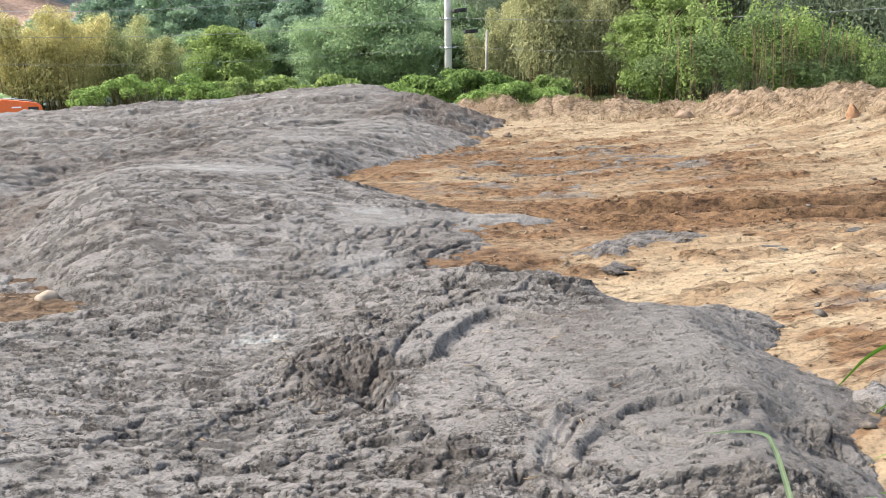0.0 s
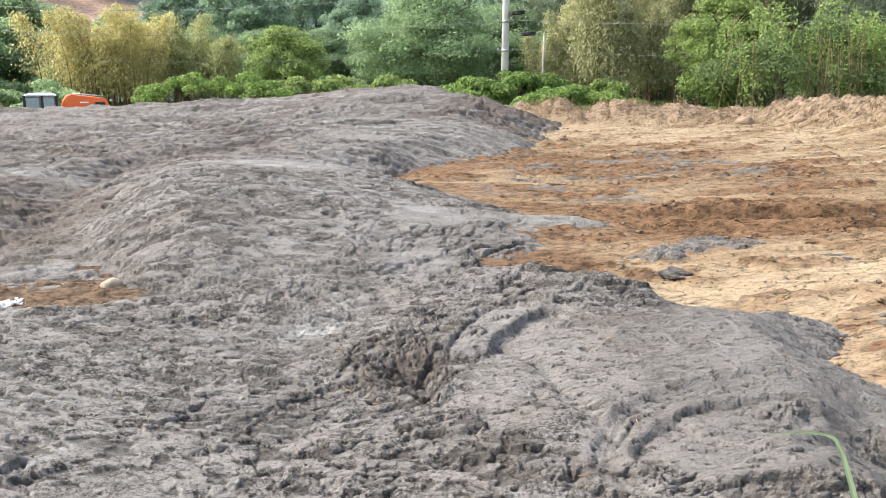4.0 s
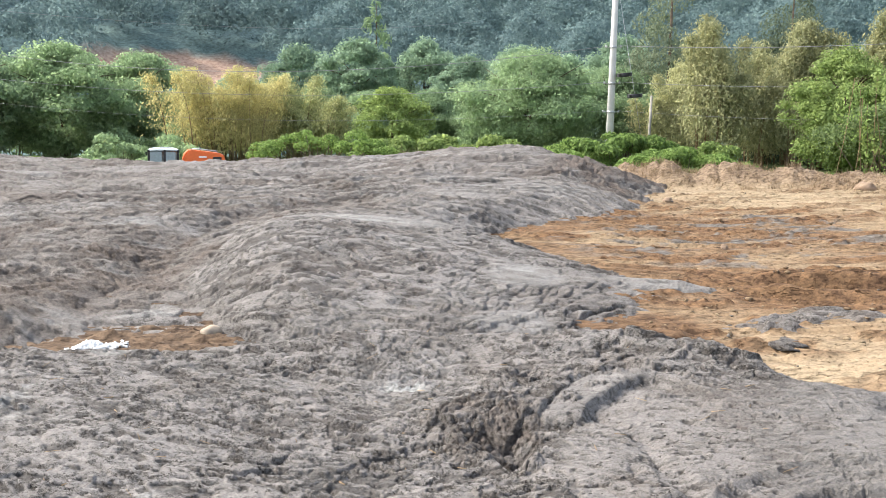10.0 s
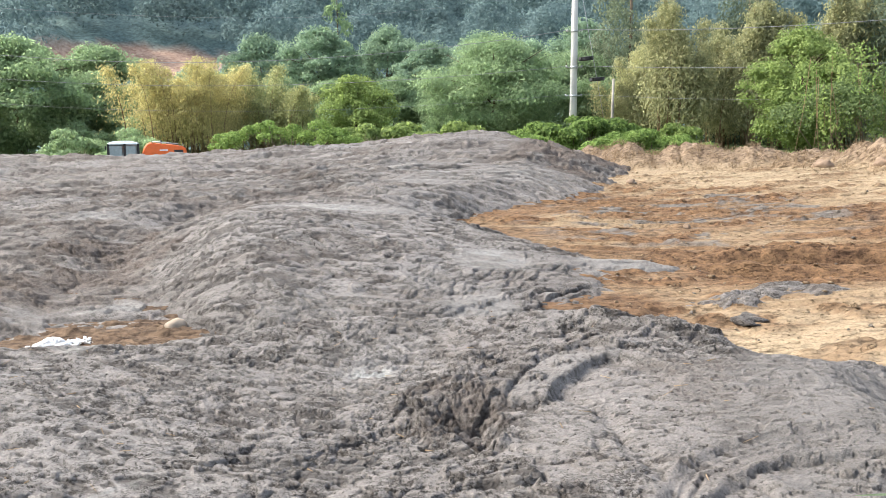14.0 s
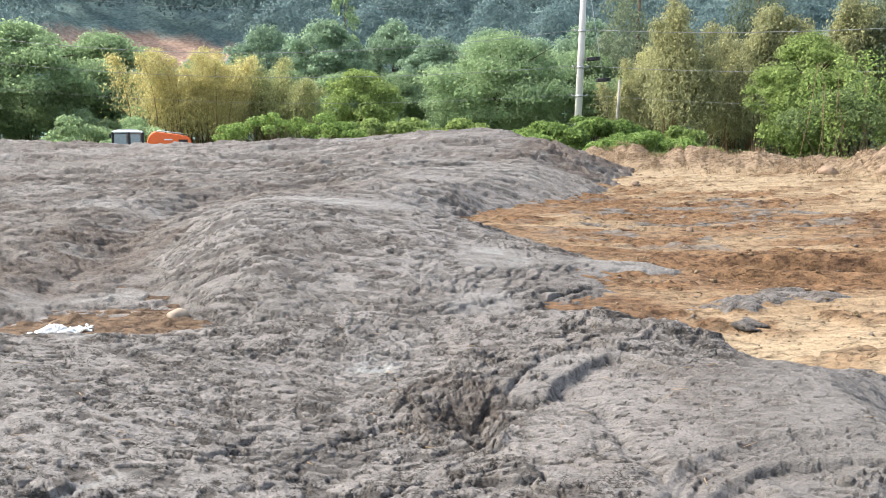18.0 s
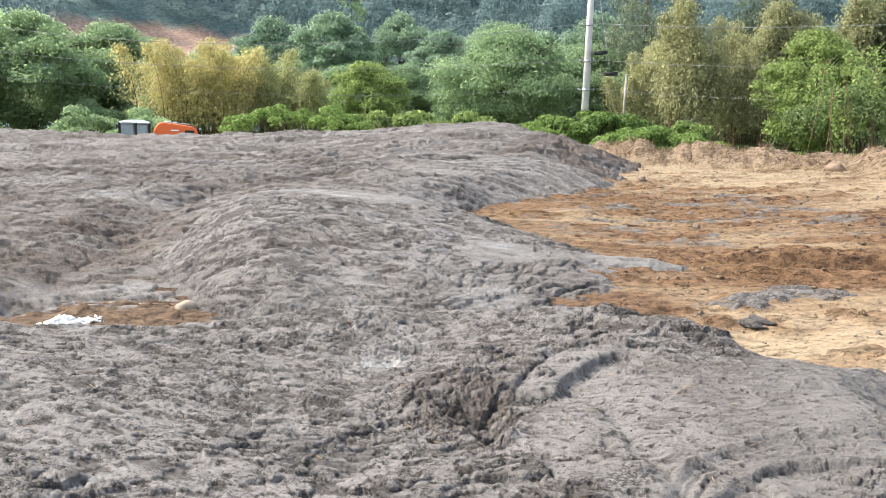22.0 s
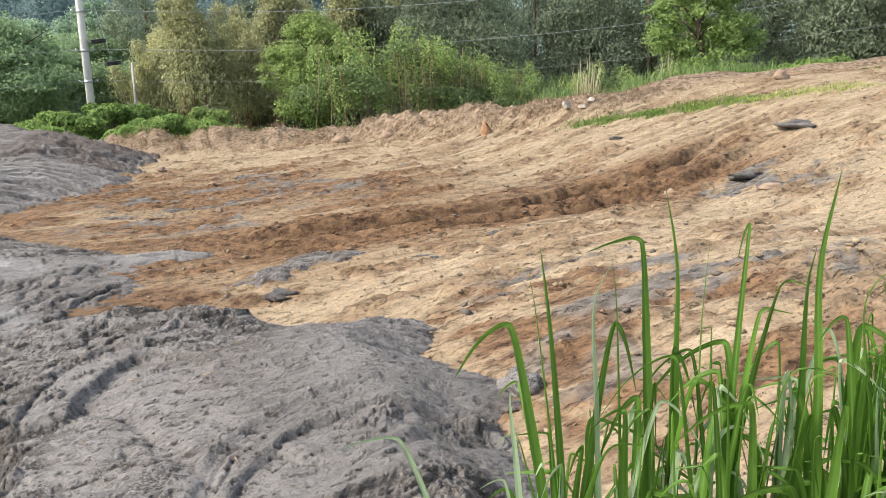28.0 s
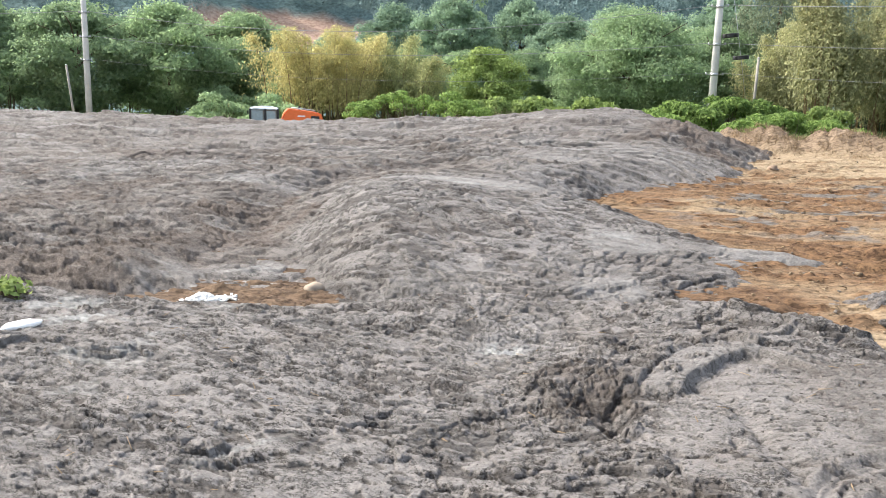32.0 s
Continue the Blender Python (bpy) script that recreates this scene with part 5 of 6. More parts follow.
for k, (a, d, s) in enumerate(((38.0, 46, 0.7), (14.5, 43, 1.15), (11.5, 43, 1.2), (30.5, 45, 0.6), (47, 44, 0.8), (-7.5, 46, 1.1), (7.2, 41, 1.2))):
    again(yellow_shrub, a, d, 0.3 if a < 15 else -0.3, 40 * k, s)
for k, a in enumerate(np.arange(52, -4, -3.3)):
    again(shrub, a, 58 + (k * 7) % 6, 0.0, 63 * k, 1.0 + 0.15 * (k % 3))

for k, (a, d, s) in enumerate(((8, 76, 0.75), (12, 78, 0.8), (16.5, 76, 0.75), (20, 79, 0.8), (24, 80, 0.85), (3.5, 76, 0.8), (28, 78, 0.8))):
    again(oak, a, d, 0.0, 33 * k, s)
# ---- utility poles and wires ----
POLE_A, POLE_B = Vector((0.27, 41.8, 0.4)), Vector((-35.5, 40.9, -0.85))


def band(z, r, h=0.06):
    return tube([(0, 0, z - h), (0, 0, z + h)], r, 16)


def bracket(z, r, side):
    bm = tube([(side * r * 0.9, 0, z), (side * (r + 0.22), 0, z + 0.03)], 0.02, 6)
    tube([(side * (r + 0.2), 0, z - 0.02), (side * (r + 0.2), 0, z + 0.1)], [0.05, 0.03], 8, bm)
    return bm


def utility_pole(at, height, r, heights, label):
    t = thing("utility_pole", Matrix.Translation(at), label, "utility pole", "concrete utility poles")
    part("shaft", tube([(0, 0, -1.0), (0, 0, height * 0.5), (0, 0, height)], [r, r * 0.84, r * 0.66], 20), CONCRETE, t, "", True)
    for h in heights:
        k = r * (1 - 0.34 * h / height)
        part("band", band(h, k + 0.012), STEEL, t, "galvanised steel clamp band", True)
        part("bracket", bracket(h, k, 1), STEEL, t, "", True)
        part("bracket", bracket(h, k, -1), STEEL, t, "", True)
    return t


utility_pole(POLE_A, 11.0, 0.20, (6.15, 4.4, 3.0), "pale grey concrete utility pole with clamps and cables")
utility_pole(POLE_B, 11.5, 0.20, (7.25, 5.85, 4.5), "pale grey concrete utility pole standing beyond the heap")


def post(at, height, r, lean, mat, label):
    t = thing("post", Matrix.Translation(at) @ pose(0, 0, 0, 0, lean, 0), label, "post")
    part("shaft", tube([(0, 0, -0.5), (0, 0, height * 0.5), (0, 0, height)], [r, r * 0.95, r * 0.9], 12), mat, t, "", True)
    part("cap", tube([(0, 0, height - 0.02), (0, 0, height + 0.05)], [r * 1.02, r * 0.5], 12), STEEL, t, "", True)


post(Vector((2.6, 49.9, 0.4)), 4.2, 0.085, 0.6, OLD_CONCRETE, "short grey concrete post among the bushes")
post(Vector((-34.7, 38.9, -0.85)), 4.15, 0.07, -7, OLD_CONCRETE, "thin leaning grey post beside the utility pole")


def wire(a, b, sag, r=0.016):
    a, b = Vector(a), Vector(b)
    pts = [a.lerp(b, s) + Vector((0, 0, -4 * sag * s * (1 - s))) for s in np.linspace(0, 1, 23)]
    ob = part("overhead_cable", tube(pts, r, 6), CABLE, None, "", True)
    return tagged(ob, "thin grey overhead cable strung from the utility pole", "cable", "overhead cables")


for za, zb, sag, r in ((6.15, 7.25, 1.2, 0.013), (4.4, 5.85, 0.85, 0.010), (3.0, 4.5, 0.8, 0.006)):
    wire(POLE_A + Vector((-0.2, 0, za + 0.08)), POLE_B + Vector((0.2, 0, zb + 0.08)), sag, r)
for za, zb, sag, r in ((6.15, 8.6, 1.5, 0.013), (4.4, 6.6, 1.3, 0.010), (3.0, 5.0, 1.2, 0.006)):
    wire(POLE_A + Vector((0.2, 0, za + 0.08)), (36.5, 21.0, zb), sag, r)
wire(POLE_B + Vector((0.2, 0, 9.7)), (-14, 92, 15), 1.0, 0.012)
wire(POLE_B + Vector((-0.2, 0, 7.33)), (-75, 30, 8), 1.0, 0.012)


def guy_wire():
    t = thing("guy_wire", Matrix(), "steel guy wire with two black cable coils beside the pole", "guy wire")
    a, b = POLE_A + Vector((0.12, 0, 9.0)), POLE_A + Vector((1.75, -0.4, 0.6))
    part("strand", tube([a, a.lerp(b, 0.5), b], 0.012, 6), STEEL, t, "", True)
    for s, off in ((0.50, -0.35), (0.62, 0.0)):
        p = a.lerp(b, s)
        bm = bmesh.new()
        for k in range(3):
            ring = [p + Vector((off + 0.33 * math.cos(u), 0.33 * math.sin(u), 0.05 * (k - 1) + 0.03 * math.sin(u + 1))) for u in np.linspace(0, 2 * math.pi, 21)]
            tube(ring, 0.045, 6, bm)
        part("cable_coil", bm, BLACK, t, "black coiled cable", True)


guy_wire()


# ---- excavator behind the crest ----
PALE_CAB = plain("pale_roof_paint", (0.58, 0.64, 0.66), 0.4, 0.4, vary=0.1)


def excavator():
    t = thing("excavator", Matrix.Translation(polar(28.9, 40.5, -0.80)) @ pose(0, 0, 0, 0, 0, 30) @ Matrix.Diagonal((1.0, 1.0, 0.86, 1.0)), "orange compact excavator with a pale cab, half hidden by the heap", "excavator")
    for s in (-0.75, 0.75):
        bm = tube([(-1.25, s - 0.2, 0.32), (-1.25, s + 0.2, 0.32)], 0.32, 18)
        tube([(1.25, s - 0.2, 0.32), (1.25, s + 0.2, 0.32)], 0.32, 18, bm)
        b2 = box(2.5, 0.4, 0.62, (0, s, 0.32), 0.05)
        me = bpy.data.meshes.new("tmp")
        b2.to_mesh(me)
        b2.free()
        bm.from_mesh(me)
        bpy.data.meshes.remove(me)
        part("track", bm, BLACK, t, "black rubber track", True)
    part("turntable", tube([(0, 0, 0.5), (0, 0, 0.85)], 0.6, 20), STEEL, t, "", True)
    part("deck", box(2.9, 1.9, 0.25, (0.15, 0, 0.95), 0.04), ORANGE, t)
    hood = bmesh.new()
    prof = [(0.0, 1.08), (0.05, 1.85), (0.16, 2.22), (0.36, 2.44), (1.50, 2.28), (1.84, 2.22), (1.96, 2.04), (1.98, 1.08)]
    lo = [hood.verts.new((x, -0.92, z)) for x, z in prof]
    hi = [hood.verts.new((x, 0.92, z)) for x, z in prof]
    hood.faces.new(lo)
    hood.faces.new(hi[::-1])
    for k in range(8):
        hood.faces.new((lo[k], hi[k], hi[(k + 1) % 8], lo[(k + 1) % 8]))
    bmesh.ops.recalc_face_normals(hood, faces=hood.faces[:])
    bmesh.ops.bevel(hood, geom=hood.edges[:], offset=0.05, segments=2, affect="EDGES")
    part("engine_hood", hood, ORANGE, t, "orange painted engine cover")
    part("hood_rail", tube([(0.45, -0.86, 2.4), (0.5, -0.86, 2.5), (1.6, -0.86, 2.36), (1.65, -0.86, 2.24)], 0.028, 8), STEEL, t, "", True)
    part("stripe", box(0.36, 0.02, 0.07, (0.95, -0.935, 2.04), 0.006), WHITE, t, "white painted stripe")
    part("vent", box(0.4, 0.02, 0.2, (1.6, -0.935, 1.95), 0.006), BLACK, t, "dark vent grille")
    part("exhaust", tube([(0.9, 0.4, 2.3), (0.9, 0.4, 2.55)], 0.05, 10), BLACK, t, "", True)
    cab = part("cab", box(1.36, 1.0, 0.62, (-0.78, -0.42, 1.36), 0.05), CABIN, t, "pale blue-grey operator cab")
    for px, py in ((-1.42, -0.9), (-1.42, 0.06), (-0.14, -0.9), (-0.14, 0.06)):
        part("pillar", box(0.09, 0.09, 0.75, (px, py, 2.02), 0.015), BLACK, cab, "dark cab pillar")
    part("roof", box(1.46, 1.1, 0.16, (-0.78, -0.42, 2.44), 0.07, 0.72), PALE_CAB, cab, "pale cab roof")
    part("window", box(0.52, 0.02, 0.52, (-1.1, -0.9, 2.04), 0.005), GLASS, cab, "dark tinted glass")
    part("window", box(0.46, 0.02, 0.52, (-0.48, -0.9, 2.04), 0.005), GLASS, cab, "dark tinted glass")
    part("door_frame", box(0.1, 0.05, 0.74, (-0.72, -0.9, 2.02), 0.01), BLACK, cab, "dark door frame")
    part("window", box(1.2, 0.02, 0.68, (-0.78, 0.06, 2.02), 0.005), GLASS, cab, "dark tinted glass")
    part("roof_hatch", box(0.5, 0.4, 0.05, (-0.7, -0.42, 2.53), 0.015), STEEL, cab)
    part("mirror", box(0.06, 0.14, 0.22, (-1.52, -0.98, 2.2), 0.02), BLACK, cab, "black side mirror")
    part("windscreen", box(0.02, 0.72, 0.58, (-1.46, -0.42, 2.02), 0.005), GLASS, cab, "dark tinted glass")
    part("boom", tube([(-1.2, 0.5, 1.0), (-2.4, 0.5, 1.45), (-3.4, 0.5, 1.1)], [0.17, 0.16, 0.12], 8), ORANGE, t)
    part("arm", tube([(-3.4, 0.5, 1.1), (-3.9, 0.5, 0.45)], [0.11, 0.09], 8), ORANGE, t)
    part("bucket", box(0.5, 0.6, 0.45, (-3.8, 0.5, 0.32), 0.08, 0.8), STEEL, t)


excavator()


# ---- stones, stump, rubble, white powder ----
def stone(at, size, mat, seed, label, name="stone", wet_shade=0.75):
    rng = np.random.default_rng(seed)
    bm = bmesh.new()
    bmesh.ops.create_icosphere(bm, subdivisions=3, radius=1.0)
    for v in bm.verts:
        k = 2.2 if mat is MUD else (1.5 if mat is PALE_STONE else 0.6)
        n = k * (noise.noise(v.co * 1.3 + Vector((seed, 0, 0))) * 0.28 + noise.noise(v.co * 3.5 + Vector((seed, 4, 0))) * 0.10)
        v.co = Vector((v.co.x * size[0], v.co.y * size[1], v.co.z * size[2])) * (1 + n)
    ob = part(name, bm, mat, None, "", True)
    ob.matrix_basis = Matrix.Translation(at) @ pose(0, 0, 0, 0, rng.uniform(-8, 8), rng.uniform(0, 180))
    if mat is MUD:
        set_attr(ob, "wet_shade", np.full(len(ob.data.vertices), wet_shade))
    return tagged(ob, label, "stone", "")


def field_z(x, y):
    return float(field_surface(np.array([x], float), np.array([y], float))[0][0])


stone((-4.3, 8.35, field_z(-4.3, 8.35) + 0.06), (0.125, 0.095, 0.08), STONE, 3, "rounded pale tan river stone between two sludge heaps")
stone((7.15, 24.3, field_z(7.15, 24.3) + 0.02), (0.27, 0.22, 0.2), PALE_STONE, 5, "pale brown stone at the foot of the bank")
stone((8.2, 23.0, field_z(8.2, 23.0) + 0.02), (0.2, 0.16, 0.17), PALE_STONE, 7, "pale brown stone at the foot of the bank")
stone((1.75, 22.5, field_z(1.75, 22.5) + 0.03), (0.13, 0.1, 0.1), PALE_STONE, 8, "small tan stone on the field")
stone((2.1, 14.6, field_z(2.1, 14.6) + 0.02), (0.07, 0.06, 0.06), PALE_STONE, 9, "small tan stone on the field")
for k, (x, y, s) in enumerate(((11.9, 11.0, 0.34), (8.6, 9.1, 0.16), (9.0, 8.8, 0.20), (3.65, 8.6, 0.16), (1.85, 8.35, 0.15), (6.7, 17.5, 0.13), (4.8, 9.2, 0.1), (10.3, 14.4, 0.14))):
    stone((x, y, field_z(x, y) - s * 0.02), (s * 1.3, s, s * 0.26), MUD, 20 + k, "dark grey lump of sludge lying on the orange field", "mud_lump")
stone((9.25, 9.5, field_z(9.25, 9.5)), (0.36, 0.22, 0.07), MUD, 46, "dark grey flat lump of sludge beside the ruts", "mud_lump")
stone((8.8, 8.6, field_z(8.8, 8.6) + 0.02), (0.17, 0.11, 0.05), PALE_STONE, 47, "flat pale stone lying beside the ruts")
stone((8.06, 9.85, field_z(8.06, 9.85) + 0.02), (0.11, 0.09, 0.09), PALE_STONE, 48, "rounded pinkish stone at the edge of the rut")
stone((2.47, 4.28, float(front_heap(np.array([2.47]), np.array([4.28]))[0][0]) + 0.05), (0.15, 0.12, 0.09), MUD, 45, "smooth pale grey lump at the edge of the sludge", "mud_lump", 0.0)
stone((1.66, 6.28, field_z(1.66, 6.28) + 0.07), (0.13, 0.09, 0.08), MUD, 41, "dark torn lump standing on the edge of the sludge", "mud_lump")


def stump():
    x, y = 9.6, 19.2
    t = thing("tree_stump", Matrix.Translation((x, y, field_z(x, y) - 0.05)) @ pose(0, 0, 0, 12, -14, 20), "broken tree stump with pale split wood on the bank", "stump")
    bm = tube([(0, 0, -0.2), (0.01, 0, 0.06), (0.03, 0.01, 0.12), (0.06, 0.02, 0.18), (0.09, 0.02, 0.24)], [0.2, 0.15, 0.13, 0.13, 0.12], 12)
    for v in bm.verts:
        k = noise.noise(v.co * 9)
        v.co.x += 0.05 * k
        v.co.y += 0.05 * noise.noise(v.co * 11 + Vector((5, 0, 0)))
        if v.co.z > 0.2:
            v.co.z += 0.22 * k + 0.03
    part("trunk", bm, WOOD, t, "", True)
    for a in (20, 140, 250):
        c, s = math.cos(radians(a)), math.sin(radians(a))
        part("root", tube([(c * 0.1, s * 0.1, 0.02), (c * 0.3, s * 0.3, -0.06), (c * 0.48, s * 0.48, -0.2)], [0.07, 0.05, 0.02], 8), BARK, t, "", True)


stump()


def slab(at, size, turn, tilt, label):
    """A broken piece of concrete: ragged outline, flat top."""
    rng = np.random.default_rng(int(turn) + 7)
    bm = bmesh.new()
    n = 9
    ring = [(size[0] * 0.5 * math.cos(6.283 * k / n) * rng.uniform(0.7, 1.15), size[1] * 0.5 * math.sin(6.283 * k / n) * rng.uniform(0.7, 1.15)) for k in range(n)]
    hi = [bm.verts.new((x, y, size[2] * (0.5 + 0.2 * rng.random()))) for x, y in ring]
    lo = [bm.verts.new((x * 0.9, y * 0.9, -size[2] * 0.5)) for x, y in ring]
    bm.faces.new(hi)
    bm.faces.new(lo[::-1])
    for k in range(n):
        bm.faces.new((lo[k], lo[(k + 1) % n], hi[(k + 1) % n], hi[k]))
    ob = part("rubble_slab", bm, PALE_GREY, None)
    ob.matrix_basis = Matrix.Translation(at) @ pose(0, 0, 0, tilt, tilt * 0.5, turn)
    tagged(ob, label, "rubble", "broken concrete on the bank")


PALE_GREY = plain("broken_concrete", (0.29, 0.255, 0.215), 0.85, 0.2, vary=0.35, scale=6)
for x, y, w, turn, tilt in ((11.35, 18.0, 0.52, 20, 52), (11.95, 17.85, 0.42, 70, 30), (11.65, 17.75, 0.26, 130, 12)):
    slab((x, y, field_z(x, y) + 0.06), (w, w * 0.55, 0.09), turn, tilt, "pale broken concrete slab lying on the soil bank")
stone((15.6, 15.2, field_z(15.6, 15.2) + 0.03), (0.2, 0.15, 0.17), PALE_STONE, 12, "pale tan stone on the soil bank")


def powder():
    """A spill of white powder in lumps."""
    rng = np.random.default_rng(4)
    n = 1300
    u, v = rng.normal(0, 0.12, n), rng.normal(0, 0.05, n)
    x, y = -5.42 + u * 0.95 - v * 0.5, 7.72 + u * 0.85 + v
    z, _, _, _ = field_surface(x, y)
    s = 0.010 + 0.016 * rng.random(n) ** 2
    ob = lumps("white_powder_spill", x, y, z + 0.02 + s * 0.2 + 0.07 * np.exp(-(u / 0.16) ** 2 - (v / 0.08) ** 2), s, WHITE, "heap of white powder spilled between the sludge heaps", "powder", 6, 0.7)
    return ob


powder()
stone((-5.3, 5.02, 0.10), (0.16, 0.08, 0.04), WHITE, 44, "flat white fragment lying on the sludge", "white_fragment")


def debris(n, x0, x1, y0, y1, height, mat, label, seed, long=0.16):
    """Thin scraps of straw and twig lying on a surface."""
    rng = np.random.default_rng(seed)
    x, y = rng.uniform(x0, x1, n), rng.uniform(y0, y1, n)
    z = height(x, y)[0]
    a, l = rng.random(n) * 6.283, long * (0.3 + rng.random(n))
    w = 0.0015 + 0.0025 * rng.random(n)
    dx, dy, up = np.cos(a) * l / 2, np.sin(a) * l / 2, rng.normal(0.25, 0.3, n) * l
    p = np.stack([x, y, z + 0.012], 1)
    d = np.stack([dx, dy, up * 0.5], 1)
    s = np.stack([-np.sin(a) * w, np.cos(a) * w, np.zeros(n)], 1)
    t = np.stack([np.zeros(n), np.zeros(n), w], 1)
    v = np.stack([p - d - s, p - d + s, p + d + s * 0.5, p + d - s * 0.5, p - d + t * 2, p + d + t], 1)
    i = np.arange(n)[:, None] * 6
    f = np.concatenate([i + np.array([[0, 1, 4, 4]])[:, :3].repeat(n, 0).reshape(n, 3) * 0 + np.array([0, 4, 5]), i + np.array([0, 5, 3]), i + np.array([1, 2, 5]), i + np.array([1, 5, 4]), i + np.array([0, 1, 4]), i + np.array([3, 5, 2])])
    ob = mesh_object("straw_scatter", v.reshape(-1, 3), f, mat)
    return tagged(ob, label, "straw", "", "stuff")


debris(120, -6, 2.5, 2.6, 7.2, front_heap, L_STRAW, "scraps of pale straw and root fibre on the sludge", 51, 0.07)


# ---- dry grass on the bank ----
def tuft_mesh(n, length, spread_r, width, seed, stiff=0.6, segs=3):
    """Vertices and quads of thin bent blades standing on the origin."""
    rng = np.random.default_rng(seed)
    vs, fs = [], []
    for k in range(n):
        a, b = rng.random() * 6.283, rng.random() * 6.283
        r = spread_r * math.sqrt(rng.random())
        l = length * rng.uniform(0.45, 1.0)
        out = rng.uniform(0.15, 1.0) * (1 - stiff) * 1.6
        base = np.array([math.cos(a) * r, math.sin(a) * r, -0.02])
        h = np.array([math.cos(b), math.sin(b), 0])
        side = np.array([-math.sin(b), math.cos(b), 0]) * width * 0.5
        i0 = len(vs)
        for s in range(segs + 1):
            u = s / segs
            p = base + h * l * out * u ** 1.8 + np.array([0, 0, l * (u - 0.35 * out * u ** 3)])
            w = (1 - u) ** 0.7 + 0.05
            vs += [p - side * w, p + side * w]
            if s:
                q = i0 + 2 * s
                fs.append((q - 2, q - 1, q + 1, q))
    return np.array(vs), np.array(fs)


def along_field(s):
    """A point and height on the bank, s from 0 to 1 along it."""
    line = np.array([(0.2, 29.8), (1.5, 28.2), (4, 26.8), (7, 25.4), (9, 22.0), (10.8, 19.1), (12.6, 17.6), (16.4, 17.8), (21, 16.3)])
    k = np.clip(s, 0, 0.9999) * (len(line) - 1)
    i = k.astype(int)
    return line[i] + (line[i + 1] - line[i]) * (k - i)[:, None]


def bank_straw():
    rng = np.random.default_rng(61)
    n = 1500
    p = along_field(rng.random(n) * 0.8) + rng.normal(0, 0.55, (n, 2))
    z = field_surface(p[:, 0], p[:, 1])[0]
    vs, fs, o = [], [], 0
    for k in range(n):
        v, f = tuft_mesh(10, rng.uniform(0.12, 0.3), 0.16, 0.012, 1000 + k, -0.25, 2)
        vs.append(v + np.array([p[k, 0], p[k, 1], z[k] - 0.02]))
        fs.append(f + o)
        o += len(v)
    ob = mesh_object("dry_grass", np.concatenate(vs), np.concatenate(fs), L_STRAW)
    tagged(ob, "matted dry brown grass covering the soil bank", "dry grass", "", "stuff")


def green_strip(name, pts, n, length, mat, label, seed, width=0.02, sd=0.3, blades=12):
    rng = np.random.default_rng(seed)
    line = np.array(pts, float)
    k = rng.random(n) * (len(line) - 1) * 0.9999
    i = k.astype(int)
    p = line[i] + (line[i + 1] - line[i]) * (k - i)[:, None] + rng.normal(0, sd, (n, 2))
    z = field_surface(p[:, 0], p[:, 1])[0]
    vs, fs, o = [], [], 0
    for j in range(n):
        v, f = tuft_mesh(blades, length * rng.uniform(0.5, 1.1), 0.2, width, seed * 100 + j, 0.5, 3)
        vs.append(v + np.array([p[j, 0], p[j, 1], z[j] - 0.02]))
        fs.append(f + o)
        o += len(v)
    tagged(mesh_object(name, np.concatenate(vs), np.concatenate(fs), mat), label, "grass", "", "stuff")


L_REED = leaf_material("reed_blades", (0.075, 0.125, 0.04), (0.23, 0.33, 0.12), 0.6)
L_DRY = leaf_material("dry_reeds", (0.24, 0.21, 0.12), (0.50, 0.45, 0.29), 0.7)
L_TURF = leaf_material("green_turf", (0.075, 0.125, 0.028), (0.21, 0.30, 0.075), 0.6)
L_STRIP = leaf_material("short_turf", (0.11, 0.15, 0.03), (0.31, 0.37, 0.10), 0.6)
bank_straw()
green_strip("grass_strip", [(10.9, 16.9), (11.6, 16.3), (12.6, 15.2), (13.4, 14.2)], 620, 0.16, L_TURF, "strip of short green grass on the tan slope", 71, 0.014, 0.22, 9)
green_strip("grass_strip", [(12.6, 15.0), (13.4, 14.0), (14.3, 12.9), (14.8, 12.3)], 520, 0.12, L_STRIP, "strip of short yellow-green grass on the tan slope", 72, 0.012, 0.26, 9)
green_strip("roadside_grass", [(12.0, 20.6), (13.4, 19.6), (15.0, 19.2), (17.0, 19.0), (19.0, 18.5)], 300, 0.75, L_REED, "tall green grass growing behind the soil bank", 73, 0.026, 0.4)
green_strip("roadside_grass", [(-9.0, 37.5), (-5.0, 36.5), (-1.5, 34.5), (2.0, 32.0), (4.5, 30.2)], 420, 0.85, L_REED, "tall green grass growing along the back of the heap", 75, 0.035, 0.6)
green_strip("roadside_grass", [(-10.5, 37.6), (-8.5, 37.2), (-6.8, 36.8)], 120, 1.0, L_STRAW, "pale dry grass tufts behind the heap", 77, 0.03, 0.4)


def reed_tuft(x, y, n, length, mat, label, seed, width=0.03, r=0.35, stiff=0.72):
    v, f = tuft_mesh(n, length, r, width, seed, stiff, 5)
    ob = mesh_object("reed_tuft", v, f, mat)
    ob.matrix_basis = Matrix.Translation((x, y, field_z(x, y) - 0.05))
    tagged(ob, label, "reed tuft", "tall grass tufts behind the bank")


reed_tuft(12.3, 20.2, 190, 1.35, L_REED, "bushy tuft of tall green grass behind the soil bank", 91, 0.03, 0.5, 0.45)
reed_tuft(13.3, 20.1, 90, 2.2, L_DRY, "tall tuft of pale dry reeds behind the soil bank", 92, 0.035, 0.35, 0.80)
reed_tuft(16.0, 20.0, 26, 1.9, L_DRY, "thin tuft of pale dry reeds behind the soil bank", 93, 0.03, 0.3, 0.85)
